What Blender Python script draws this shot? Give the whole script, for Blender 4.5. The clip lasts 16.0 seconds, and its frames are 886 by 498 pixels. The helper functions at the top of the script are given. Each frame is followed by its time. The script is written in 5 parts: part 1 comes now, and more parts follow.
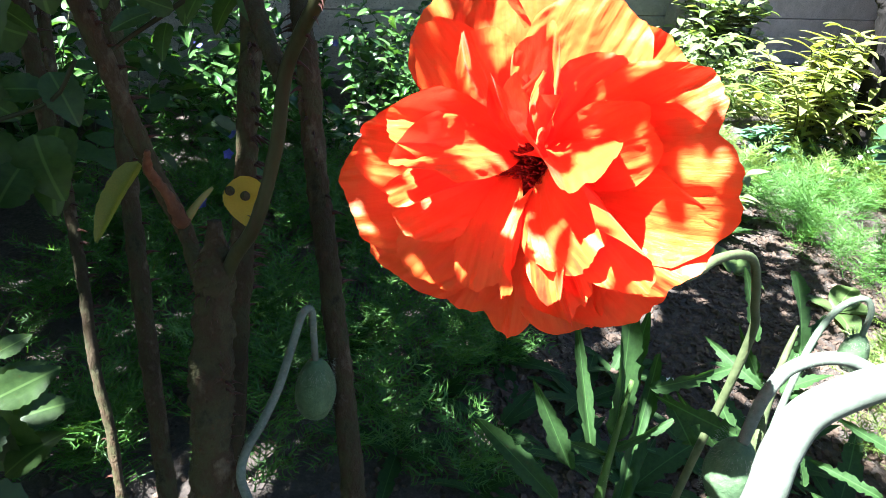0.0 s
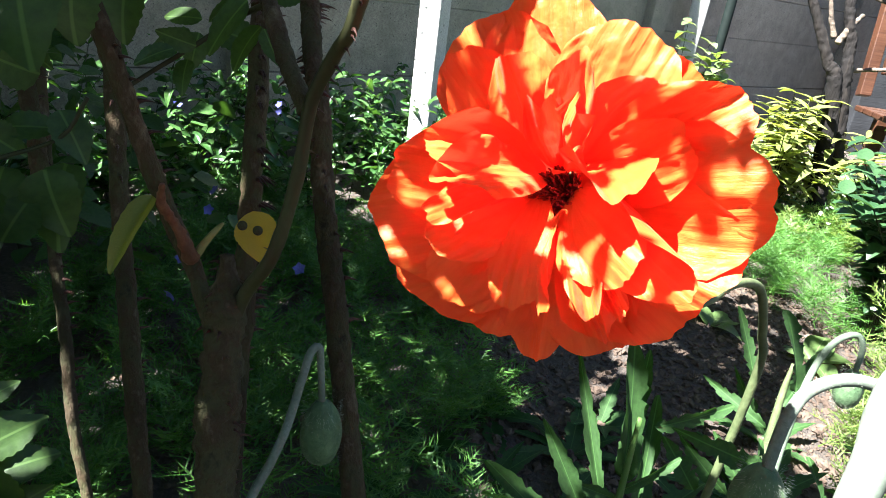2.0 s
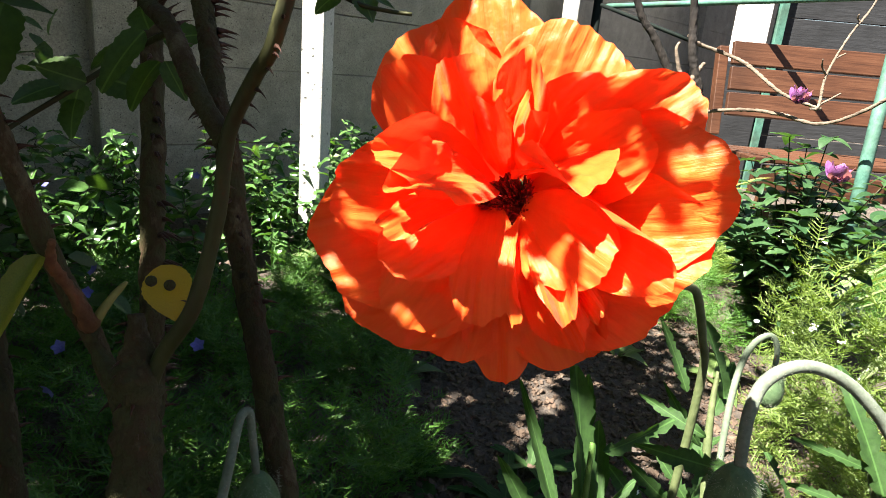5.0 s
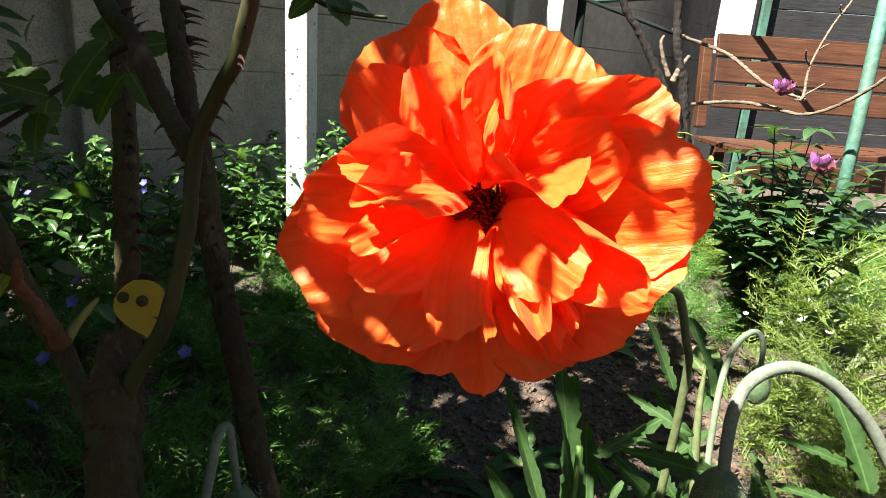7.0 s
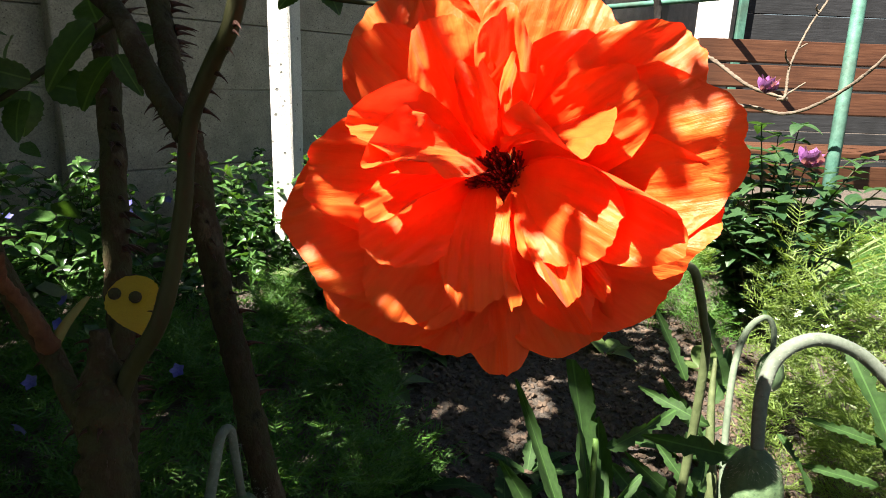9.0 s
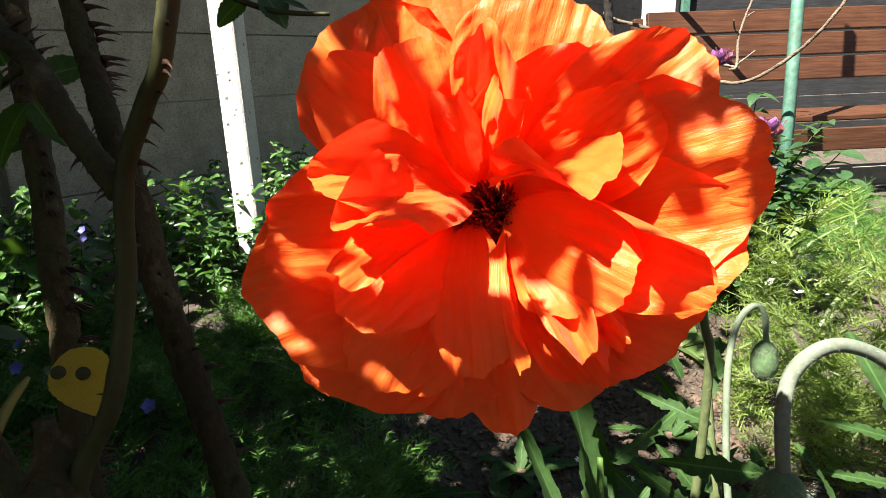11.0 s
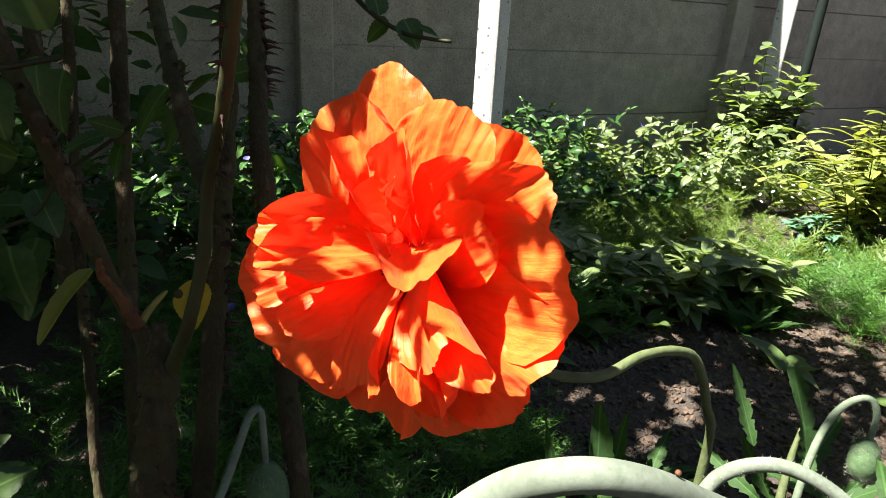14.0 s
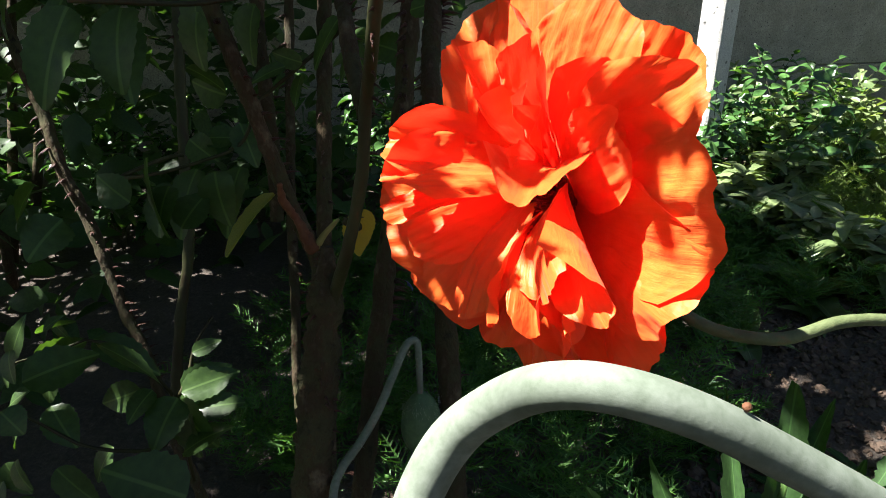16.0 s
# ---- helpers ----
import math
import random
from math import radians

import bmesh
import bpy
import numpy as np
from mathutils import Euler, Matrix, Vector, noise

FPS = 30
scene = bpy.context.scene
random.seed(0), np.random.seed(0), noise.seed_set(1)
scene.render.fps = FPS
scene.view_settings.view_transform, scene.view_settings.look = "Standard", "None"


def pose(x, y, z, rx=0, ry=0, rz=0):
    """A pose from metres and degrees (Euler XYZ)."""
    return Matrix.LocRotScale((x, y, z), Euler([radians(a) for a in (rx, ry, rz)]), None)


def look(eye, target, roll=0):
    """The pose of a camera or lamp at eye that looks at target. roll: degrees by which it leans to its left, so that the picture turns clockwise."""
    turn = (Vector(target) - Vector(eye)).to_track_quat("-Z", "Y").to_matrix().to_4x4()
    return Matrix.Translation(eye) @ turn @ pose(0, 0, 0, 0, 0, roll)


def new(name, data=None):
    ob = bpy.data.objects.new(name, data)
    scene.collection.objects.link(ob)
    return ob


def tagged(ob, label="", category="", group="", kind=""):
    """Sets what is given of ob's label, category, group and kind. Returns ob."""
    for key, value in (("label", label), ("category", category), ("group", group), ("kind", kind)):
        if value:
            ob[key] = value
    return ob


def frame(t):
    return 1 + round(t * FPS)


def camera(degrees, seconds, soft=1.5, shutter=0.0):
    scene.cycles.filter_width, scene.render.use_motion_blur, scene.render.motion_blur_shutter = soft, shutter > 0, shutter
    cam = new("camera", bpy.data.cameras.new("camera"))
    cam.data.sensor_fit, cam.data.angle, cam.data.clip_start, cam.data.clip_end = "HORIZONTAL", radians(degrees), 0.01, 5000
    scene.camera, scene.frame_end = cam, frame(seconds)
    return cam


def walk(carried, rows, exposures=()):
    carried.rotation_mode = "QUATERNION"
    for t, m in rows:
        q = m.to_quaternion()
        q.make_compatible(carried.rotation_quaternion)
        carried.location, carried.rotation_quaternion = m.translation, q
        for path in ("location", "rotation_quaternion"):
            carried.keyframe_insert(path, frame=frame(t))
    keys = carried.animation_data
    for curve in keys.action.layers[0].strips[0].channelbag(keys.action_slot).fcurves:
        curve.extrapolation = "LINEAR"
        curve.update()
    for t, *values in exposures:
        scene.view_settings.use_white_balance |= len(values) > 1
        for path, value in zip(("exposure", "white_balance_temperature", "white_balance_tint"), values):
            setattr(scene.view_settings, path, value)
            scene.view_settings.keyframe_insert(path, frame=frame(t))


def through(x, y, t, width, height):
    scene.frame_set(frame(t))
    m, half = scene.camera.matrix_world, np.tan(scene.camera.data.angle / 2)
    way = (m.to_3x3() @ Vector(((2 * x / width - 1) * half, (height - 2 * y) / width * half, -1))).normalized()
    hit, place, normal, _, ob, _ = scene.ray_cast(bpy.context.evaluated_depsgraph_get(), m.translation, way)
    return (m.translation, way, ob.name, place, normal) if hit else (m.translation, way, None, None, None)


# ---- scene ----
cam = camera(71.10, 16.0, soft=0.7)
walk(cam, [
    (0, look((-0.1763, -0.1601, 0.6431), (-0.0507, 0.7038, 0.1554), 7.06)),
    (0.5, look((-0.1798, -0.1693, 0.6450), (-0.0669, 0.7086, 0.1796), 6.42)),
    (1, look((-0.1855, -0.1682, 0.6408), (-0.0700, 0.7147, 0.1857), 7.73)),
    (1.5, look((-0.1738, -0.1824, 0.6361), (-0.0485, 0.7211, 0.2263), 7.68)),
    (2, look((-0.1988, -0.1661, 0.6276), (-0.0307, 0.7377, 0.2342), 7.57)),
    (2.5, look((-0.2033, -0.1687, 0.6143), (0.0479, 0.7395, 0.2794), 8.61)),
    (3, look((-0.2113, -0.1626, 0.6120), (0.0776, 0.7448, 0.3067), 7.00)),
    (5.5, look((-0.2154, -0.1466, 0.6039), (0.1214, 0.7543, 0.3303), 4.90)),
    (6, look((-0.2066, -0.1424, 0.6096), (0.1374, 0.7589, 0.3462), 4.60)),
    (6.5, look((-0.2069, -0.1519, 0.6116), (0.1282, 0.7471, 0.3297), 4.50)),
    (7, look((-0.2075, -0.1472, 0.6089), (0.1344, 0.7479, 0.3226), 3.98)),
    (7.5, look((-0.2035, -0.1338, 0.6057), (0.1346, 0.7574, 0.3034), 1.95)),
    (8, look((-0.2050, -0.1418, 0.5995), (0.1483, 0.7536, 0.3287), 2.09)),
    (10.5, look((-0.2200, -0.1150, 0.5863), (0.1707, 0.7671, 0.3230), 0.23)),
    (11, look((-0.2057, -0.1064, 0.6008), (0.1998, 0.7652, 0.3253), -2.24)),
    (11.5, look((-0.1921, -0.0987, 0.5992), (0.1983, 0.7733, 0.3041), -1.03)),
    (12, look((-0.1583, -0.1340, 0.6034), (0.1648, 0.7616, 0.2976), -1.01)),
    (12.5, look((-0.1528, -0.1540, 0.6076), (0.1021, 0.7681, 0.3165), 1.16)),
    (13, look((-0.1511, -0.1726, 0.6267), (-0.0176, 0.7724, 0.3283), 2.85)),
    (13.5, look((-0.1447, -0.1677, 0.6538), (-0.0704, 0.7817, 0.3489), 1.35)),
    (14, look((-0.1094, -0.1656, 0.6498), (-0.0888, 0.7699, 0.2970), 3.08)),
    (14.5, look((-0.0798, -0.1526, 0.6417), (-0.1536, 0.7638, 0.2484), 2.03)),
    (15, look((-0.0905, -0.1504, 0.6352), (-0.2813, 0.7377, 0.2168), 0.39)),
    (15.5, look((-0.0891, -0.1466, 0.6278), (-0.3288, 0.7246, 0.1996), -0.85)),
    (16, look((-0.0845, -0.1501, 0.6305), (-0.3847, 0.7098, 0.2177), -1.42)),
], exposures=[(0, 3.75, 5550, 10), (1.5, 3.65, 5650, 10), (2.5, 3.47, 6000, 10), (5.5, 3.02, 6650, 10), (8, 2.72, 6700, 10), (11.5, 2.67, 6700, 10), (14, 2.72, 6500, 10), (16, 2.72, 6150, 10)])

# ---- light ----
SUN_DIR = Vector((-0.52, -0.12, 0.86)).normalized()
world = bpy.data.worlds.new("sky")
scene.world = world
world.use_nodes = True
wn = world.node_tree
sky = wn.nodes.new("ShaderNodeTexSky")
sky.sky_type = "NISHITA"
sky.sun_disc = False
sky.sun_elevation = math.asin(SUN_DIR.z)
sky.sun_rotation = math.atan2(SUN_DIR.x, SUN_DIR.y)
bg = wn.nodes["Background"]
bg.inputs["Strength"].default_value = 0.0205
wn.links.new(sky.outputs[0], bg.inputs["Color"])
sun_data = bpy.data.lights.new("sun", "SUN")
sun_data.energy = 5.0
sun_data.angle = radians(0.53)
sun_data.color = (1.0, 0.95, 0.86)
sun = new("sun", sun_data)
sun.matrix_world = look(tuple(SUN_DIR * 30), (0, 0, 0))


# ---- materials ----
def nodes_of(name):
    m = bpy.data.materials.new(name)
    m.use_nodes = True
    nt = m.node_tree
    return m, nt, nt.nodes["Principled BSDF"], nt.nodes["Material Output"]


def noise_tex(nt, scale, detail=4, rough=0.6, coord="Object", stretch=None):
    tc = nt.nodes.new("ShaderNodeTexCoord")
    n = nt.nodes.new("ShaderNodeTexNoise")
    n.inputs["Scale"].default_value = scale
    n.inputs["Detail"].default_value = detail
    n.inputs["Roughness"].default_value = rough
    if stretch:
        mp = nt.nodes.new("ShaderNodeMapping")
        mp.inputs["Scale"].default_value = stretch
        nt.links.new(tc.outputs[coord], mp.inputs[0])
        nt.links.new(mp.outputs[0], n.inputs["Vector"])
    else:
        nt.links.new(tc.outputs[coord], n.inputs["Vector"])
    return n.outputs["Fac"]


def ramp(nt, fac, stops):
    r = nt.nodes.new("ShaderNodeValToRGB")
    els = r.color_ramp.elements
    while len(els) < len(stops):
        els.new(0.5)
    for e, (p, c) in zip(els, stops):
        e.position, e.color = p, (*c, 1)
    nt.links.new(fac, r.inputs[0])
    return r.outputs[0]


def mix_col(nt, a, b, fac, mode="MIX"):
    m = nt.nodes.new("ShaderNodeMix")
    m.data_type, m.blend_type = "RGBA", mode
    for src, sock in ((fac, m.inputs[0]), (a, m.inputs[6]), (b, m.inputs[7])):
        if isinstance(src, (int, float)):
            sock.default_value = src
        elif isinstance(src, tuple):
            sock.default_value = (*src, 1)
        else:
            nt.links.new(src, sock)
    return m.outputs[2]


def bump(nt, height, bsdf, strength, dist):
    b = nt.nodes.new("ShaderNodeBump")
    b.inputs["Strength"].default_value = strength
    b.inputs["Distance"].default_value = dist
    nt.links.new(height, b.inputs["Height"])
    nt.links.new(b.outputs[0], bsdf.inputs["Normal"])


def leaf_material(name, dark, light, rough=0.45, through=0.35, fine=220.0, rib=None):
    """Leaf: colour varies from leaf to leaf and along each leaf, and light shines through."""
    m, nt, p, out = nodes_of(name)
    geo = nt.nodes.new("ShaderNodeNewGeometry")
    var = ramp(nt, geo.outputs["Random Per Island"], [(0.0, dark), (1.0, light)])
    blot = noise_tex(nt, fine, 3)
    col = mix_col(nt, var, tuple(v * 0.55 for v in dark), ramp(nt, blot, [(0.35, (0, 0, 0)), (0.75, (0.6, 0.6, 0.6))]))
    if rib:
        # a pale midrib along the leaf
        tc = nt.nodes.new("ShaderNodeTexCoord")
        sep = nt.nodes.new("ShaderNodeSeparateXYZ")
        nt.links.new(tc.outputs["Object"], sep.inputs[0])
        side = nt.nodes.new("ShaderNodeMath")
        side.operation = "ABSOLUTE"
        nt.links.new(sep.outputs[0], side.inputs[0])
        col = mix_col(nt, col, tuple(min(1.0, v * 1.5 + 0.01) for v in light), ramp(nt, side.outputs[0], [(rib * 0.5, (0.7, 0.7, 0.7)), (rib, (0, 0, 0))]))
    nt.links.new(col, p.inputs["Base Color"])
    p.inputs["Roughness"].default_value = rough
    p.inputs["Specular IOR Level"].default_value = 0.4
    bump(nt, blot, p, 0.3, 0.001)
    tr = nt.nodes.new("ShaderNodeBsdfTranslucent")
    warm = mix_col(nt, col, (1.6, 1.7, 0.5), 1.0, "MULTIPLY")
    nt.links.new(warm, tr.inputs["Color"])
    mx = nt.nodes.new("ShaderNodeMixShader")
    mx.inputs[0].default_value = through
    nt.links.new(p.outputs[0], mx.inputs[1])
    nt.links.new(tr.outputs[0], mx.inputs[2])
    nt.links.new(mx.outputs[0], out.inputs[0])
    return m


def solid(name, stops, scale, rough=0.8, bump_at=(0.4, 0.004), stretch=None, detail=6, metal=0.0):
    m, nt, p, out = nodes_of(name)
    n = noise_tex(nt, scale, detail, 0.65, stretch=stretch)
    big = noise_tex(nt, scale * 0.13, 3, 0.5)
    col = ramp(nt, n, stops)
    col = mix_col(nt, col, tuple(v * 0.6 for v in stops[0][1]), ramp(nt, big, [(0.45, (0, 0, 0)), (0.75, (0.7, 0.7, 0.7))]))
    nt.links.new(col, p.inputs["Base Color"])
    p.inputs["Roughness"].default_value = rough
    p.inputs["Specular IOR Level"].default_value = 0.25
    p.inputs["Metallic"].default_value = metal
    bump(nt, n, p, *bump_at)
    return m


def petal_material():
    """Thin crinkled petal: fine veins running outwards, light shining through."""
    m, nt, p, out = nodes_of("poppy_petal")
    n = noise_tex(nt, 45, 4)
    vein = noise_tex(nt, 1.0, 5, 0.6, "UV", (26, 2.2, 1))
    fine = noise_tex(nt, 380, 4)
    col = ramp(nt, n, [(0.25, (0.91, 0.088, 0.009)), (0.75, (0.96, 0.200, 0.030))])
    col = mix_col(nt, col, (0.82, 0.045, 0.006), ramp(nt, vein, [(0.38, (0.19, 0.19, 0.19)), (0.62, (0, 0, 0))]))
    nt.links.new(col, p.inputs["Base Color"])
    p.inputs["Roughness"].default_value = 0.45
    p.inputs["Specular IOR Level"].default_value = 0.3
    p.inputs["Sheen Weight"].default_value = 0.15
    p.inputs["Sheen Tint"].default_value = (1.0, 0.6, 0.45, 1)
    add = nt.nodes.new("ShaderNodeMath")
    add.operation = "MULTIPLY_ADD"
    nt.links.new(fine, add.inputs[0])
    add.inputs[1].default_value = 0.35
    nt.links.new(vein, add.inputs[2])
    crumple = noise_tex(nt, 130, 3, 0.5)
    more = nt.nodes.new("ShaderNodeMath")
    more.operation = "MULTIPLY_ADD"
    nt.links.new(crumple, more.inputs[0])
    more.inputs[1].default_value = 1.6
    nt.links.new(add.outputs[0], more.inputs[2])
    bump(nt, more.outputs[0], p, 0.30, 0.0018)
    tr = nt.nodes.new("ShaderNodeBsdfTranslucent")
    nt.links.new(mix_col(nt, col, (1.0, 0.16, 0.4), 1.0, "MULTIPLY"), tr.inputs["Color"])
    mx = nt.nodes.new("ShaderNodeMixShader")
    mx.inputs[0].default_value = 0.42
    nt.links.new(p.outputs[0], mx.inputs[1])
    nt.links.new(tr.outputs[0], mx.inputs[2])
    nt.links.new(mx.outputs[0], out.inputs[0])
    return m


PETAL = petal_material()
HEART = solid("poppy_heart", [(0.3, (0.29, 0.014, 0.014)), (0.8, (0.52, 0.034, 0.028))], 300, 0.7)
STEM = solid("poppy_stem", [(0.3, (0.050, 0.068, 0.026)), (0.7, (0.095, 0.115, 0.050))], 160, 0.6, (0.5, 0.002))
DOWNY_STEM = solid("downy_stem", [(0.3, (0.090, 0.110, 0.080)), (0.7, (0.160, 0.182, 0.148))], 420, 0.8, (0.15, 0.0006))
GREEN_STALK = solid("green_stalk", [(0.3, (0.040, 0.085, 0.018)), (0.7, (0.075, 0.145, 0.030))], 160, 0.6, (0.5, 0.002), (1, 1, 0.2))
PALE_STEM = solid("pale_stem", [(0.3, (0.085, 0.115, 0.075)), (0.7, (0.15, 0.185, 0.13))], 220, 0.75, (0.3, 0.001))
HAIR = solid("stem_hair", [(0.3, (0.20, 0.22, 0.16)), (0.7, (0.32, 0.34, 0.26))], 200, 0.6)
BUD = solid("bud_skin", [(0.3, (0.045, 0.085, 0.04)), (0.75, (0.11, 0.17, 0.08))], 220, 0.6, (0.6, 0.002))
POPPY_LEAF = leaf_material("poppy_leaf", (0.016, 0.046, 0.008), (0.032, 0.084, 0.014), 0.75, 0.35, 24.0, 0.007)
ROSE_LEAF = leaf_material("rose_leaf", (0.026, 0.060, 0.017), (0.054, 0.105, 0.028), 0.5, 0.4)
VEINED_LEAF = leaf_material("veined_rose_leaf", (0.026, 0.058, 0.015), (0.056, 0.100, 0.024), 0.42, 0.4, 7.0, 0.022)
YELLOW_LEAF = leaf_material("yellow_leaf", (0.42, 0.27, 0.03), (0.50, 0.33, 0.035), 0.5, 0.4, 60)
OLIVE_LEAF = leaf_material("olive_leaf", (0.17, 0.18, 0.025), (0.25, 0.24, 0.04), 0.5, 0.4, 60)
VINCA_LEAF = leaf_material("periwinkle_leaf", (0.026, 0.070, 0.018), (0.080, 0.165, 0.045), 0.22, 0.25)
HOSTA_LEAF = leaf_material("broad_leaf", (0.050, 0.090, 0.024), (0.105, 0.155, 0.050), 0.4, 0.35, 40.0, 0.012)
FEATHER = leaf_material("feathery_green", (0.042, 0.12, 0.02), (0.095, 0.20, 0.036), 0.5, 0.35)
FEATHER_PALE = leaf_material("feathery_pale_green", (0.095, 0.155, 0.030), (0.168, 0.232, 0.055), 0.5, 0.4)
PEONY_LEAF = leaf_material("peony_leaf", (0.12, 0.15, 0.035), (0.26, 0.27, 0.085), 0.4, 0.35)
CLIMBER_LEAF = leaf_material("climber_leaf", (0.095, 0.140, 0.055), (0.215, 0.265, 0.120), 0.28, 0.35)
SEDUM_LEAF = leaf_material("grey_green_leaf", (0.06, 0.14, 0.09), (0.10, 0.20, 0.13), 0.5, 0.2)
BUSH_LEAF = leaf_material("bush_leaf", (0.020, 0.055, 0.021), (0.046, 0.095, 0.034), 0.4, 0.28)
BLUE = leaf_material("blue_petal", (0.07, 0.07, 0.34), (0.14, 0.14, 0.52), 0.6, 0.35)
PINK = leaf_material("pink_petal", (0.24, 0.07, 0.27), (0.38, 0.16, 0.42), 0.6, 0.35)
WHITE = leaf_material("white_petal", (0.75, 0.75, 0.72), (0.82, 0.82, 0.80), 0.6, 0.3)
YOLK = solid("daisy_heart", [(0.3, (0.6, 0.42, 0.03)), (0.7, (0.75, 0.55, 0.06))], 300)
CANE = solid("rose_cane", [(0.28, (0.012, 0.009, 0.005)), (0.42, (0.048, 0.046, 0.018)), (0.55, (0.042, 0.026, 0.012)), (0.66, (0.090, 0.070, 0.040)), (0.78, (0.15, 0.135, 0.090))], 75, 0.9, (1.0, 0.006), (1, 1, 0.6))
GREEN_CANE = solid("green_cane", [(0.28, (0.030, 0.016, 0.008)), (0.45, (0.026, 0.028, 0.009)), (0.7, (0.044, 0.044, 0.014))], 60, 0.6, (0.5, 0.002), (1, 1, 0.4))
OLIVE_STEM = solid("dry_stalk", [(0.3, (0.20, 0.17, 0.05)), (0.7, (0.32, 0.27, 0.09))], 120, 0.6)
THORN = solid("thorn", [(0.3, (0.022, 0.009, 0.006)), (0.7, (0.075, 0.026, 0.016))], 300, 0.5)
CUT = solid("cut_wood", [(0.3, (0.075, 0.028, 0.012)), (0.7, (0.15, 0.062, 0.026))], 200, 0.7)
BARK = solid("vine_bark", [(0.3, (0.004, 0.003, 0.0025)), (0.58, (0.011, 0.008, 0.006)), (0.80, (0.055, 0.042, 0.032))], 55, 0.85, (1.0, 0.01), (1, 1, 0.15))
PALE_BARK = solid("pale_bark", [(0.3, (0.05, 0.038, 0.028)), (0.7, (0.20, 0.155, 0.115))], 90, 0.85, (0.8, 0.006), (0.3, 0.3, 1))
PAINT = solid("teal_paint", [(0.26, (0.055, 0.040, 0.026)), (0.36, (0.040, 0.115, 0.088)), (0.62, (0.070, 0.165, 0.128)), (0.85, (0.150, 0.215, 0.180))], 42, 0.6, (0.5, 0.003))
# dark green paint taken near black, low gloss, to stand for shade
SHADED_PAINT = solid("shaded_dark_green_paint", [(0.3, (0.003, 0.006, 0.005)), (0.7, (0.007, 0.011, 0.009))], 35, 0.8, (0.3, 0.002))
SHADED_PAINT.node_tree.nodes["Principled BSDF"].inputs["Specular IOR Level"].default_value = 0.1
WOOD = solid("stained_wood", [(0.25, (0.028, 0.011, 0.006)), (0.50, (0.060, 0.024, 0.012)), (0.66, (0.078, 0.034, 0.018)), (0.85, (0.115, 0.056, 0.032))], 22, 0.5, (0.4, 0.003), (0.25, 5, 5))
PALE_WALL = solid("white_wall", [(0.3, (0.70, 0.69, 0.66)), (0.7, (0.82, 0.81, 0.78))], 30, 0.85)
SHED = solid("shed_boards", [(0.3, (0.013, 0.0135, 0.015)), (0.7, (0.029, 0.030, 0.033))], 40, 0.8, (0.4, 0.004), (0.2, 3, 3))


def concrete(name, lo, hi, pit, dark=0.35):
    m, nt, p, out = nodes_of(name)
    n = noise_tex(nt, 14, 8, 0.7)
    grain = noise_tex(nt, 220, 3, 0.7)
    tc = nt.nodes.new("ShaderNodeTexCoord")
    v = nt.nodes.new("ShaderNodeTexVoronoi")
    v.inputs["Scale"].default_value = pit
    v.inputs["Randomness"].default_value = 1.0
    nt.links.new(tc.outputs["Object"], v.inputs["Vector"])
    spot = ramp(nt, v.outputs["Distance"], [(0.10, (1, 1, 1)), (0.18, (0, 0, 0))])
    col = ramp(nt, n, [(0.3, lo), (0.75, hi)])
    col = mix_col(nt, col, tuple(x * 0.55 for x in lo), ramp(nt, grain, [(0.4, (0, 0, 0)), (0.75, (0.8, 0.8, 0.8))]))
    col = mix_col(nt, col, tuple(x * dark for x in lo), spot)
    nt.links.new(col, p.inputs["Base Color"])
    p.inputs["Roughness"].default_value = 0.9
    h = nt.nodes.new("ShaderNodeMath")
    h.operation = "SUBTRACT"
    nt.links.new(grain, h.inputs[0])
    nt.links.new(spot, h.inputs[1])
    bump(nt, h.outputs[0], p, 0.6, 0.004)
    return m


CONCRETE = concrete("fence_concrete", (0.205, 0.186, 0.156), (0.370, 0.342, 0.292), 70, 0.4)
POLE_CONCRETE = concrete("pole_concrete", (0.42, 0.41, 0.39), (0.56, 0.55, 0.52), 30)


def soil_material():
    m, nt, p, out = nodes_of("garden_soil")
    n = noise_tex(nt, 9, 8, 0.7)
    fine = noise_tex(nt, 120, 6, 0.75)
    col = ramp(nt, fine, [(0.3, (0.030, 0.022, 0.017)), (0.55, (0.085, 0.064, 0.048)), (0.75, (0.19, 0.150, 0.117))])
    col = mix_col(nt, col, (0.10, 0.08, 0.065), ramp(nt, n, [(0.4, (0, 0, 0)), (0.7, (0.8, 0.8, 0.8))]))
    nt.links.new(col, p.inputs["Base Color"])
    p.inputs["Roughness"].default_value = 0.95
    bump(nt, fine, p, 1.0, 0.02)
    return m


SOIL = soil_material()
CRUMB = solid("soil_crumb", [(0.3, (0.034, 0.022, 0.015)), (0.7, (0.136, 0.096, 0.070))], 60, 0.95, (0.8, 0.006))


# ---- builders ----
def finish(name, me, material, parent=None, label="", smooth=True):
    me.materials.append(material)
    if smooth:
        me.polygons.foreach_set("use_smooth", [True] * len(me.polygons))
    ob = new(name, me)
    if parent is not None:
        ob.parent = parent
    if label:
        tagged(ob, label)
    return ob


def part(name, bm, material, parent=None, label="", smooth=True):
    me = bpy.data.meshes.new(name)
    bm.to_mesh(me)
    bm.free()
    return finish(name, me, material, parent, label, smooth)


def raw(name, verts, faces, material, parent=None, label="", smooth=True):
    me = bpy.data.meshes.new(name)
    me.from_pydata([tuple(v) for v in verts], [], faces)
    me.update()
    return finish(name, me, material, parent, label, smooth)


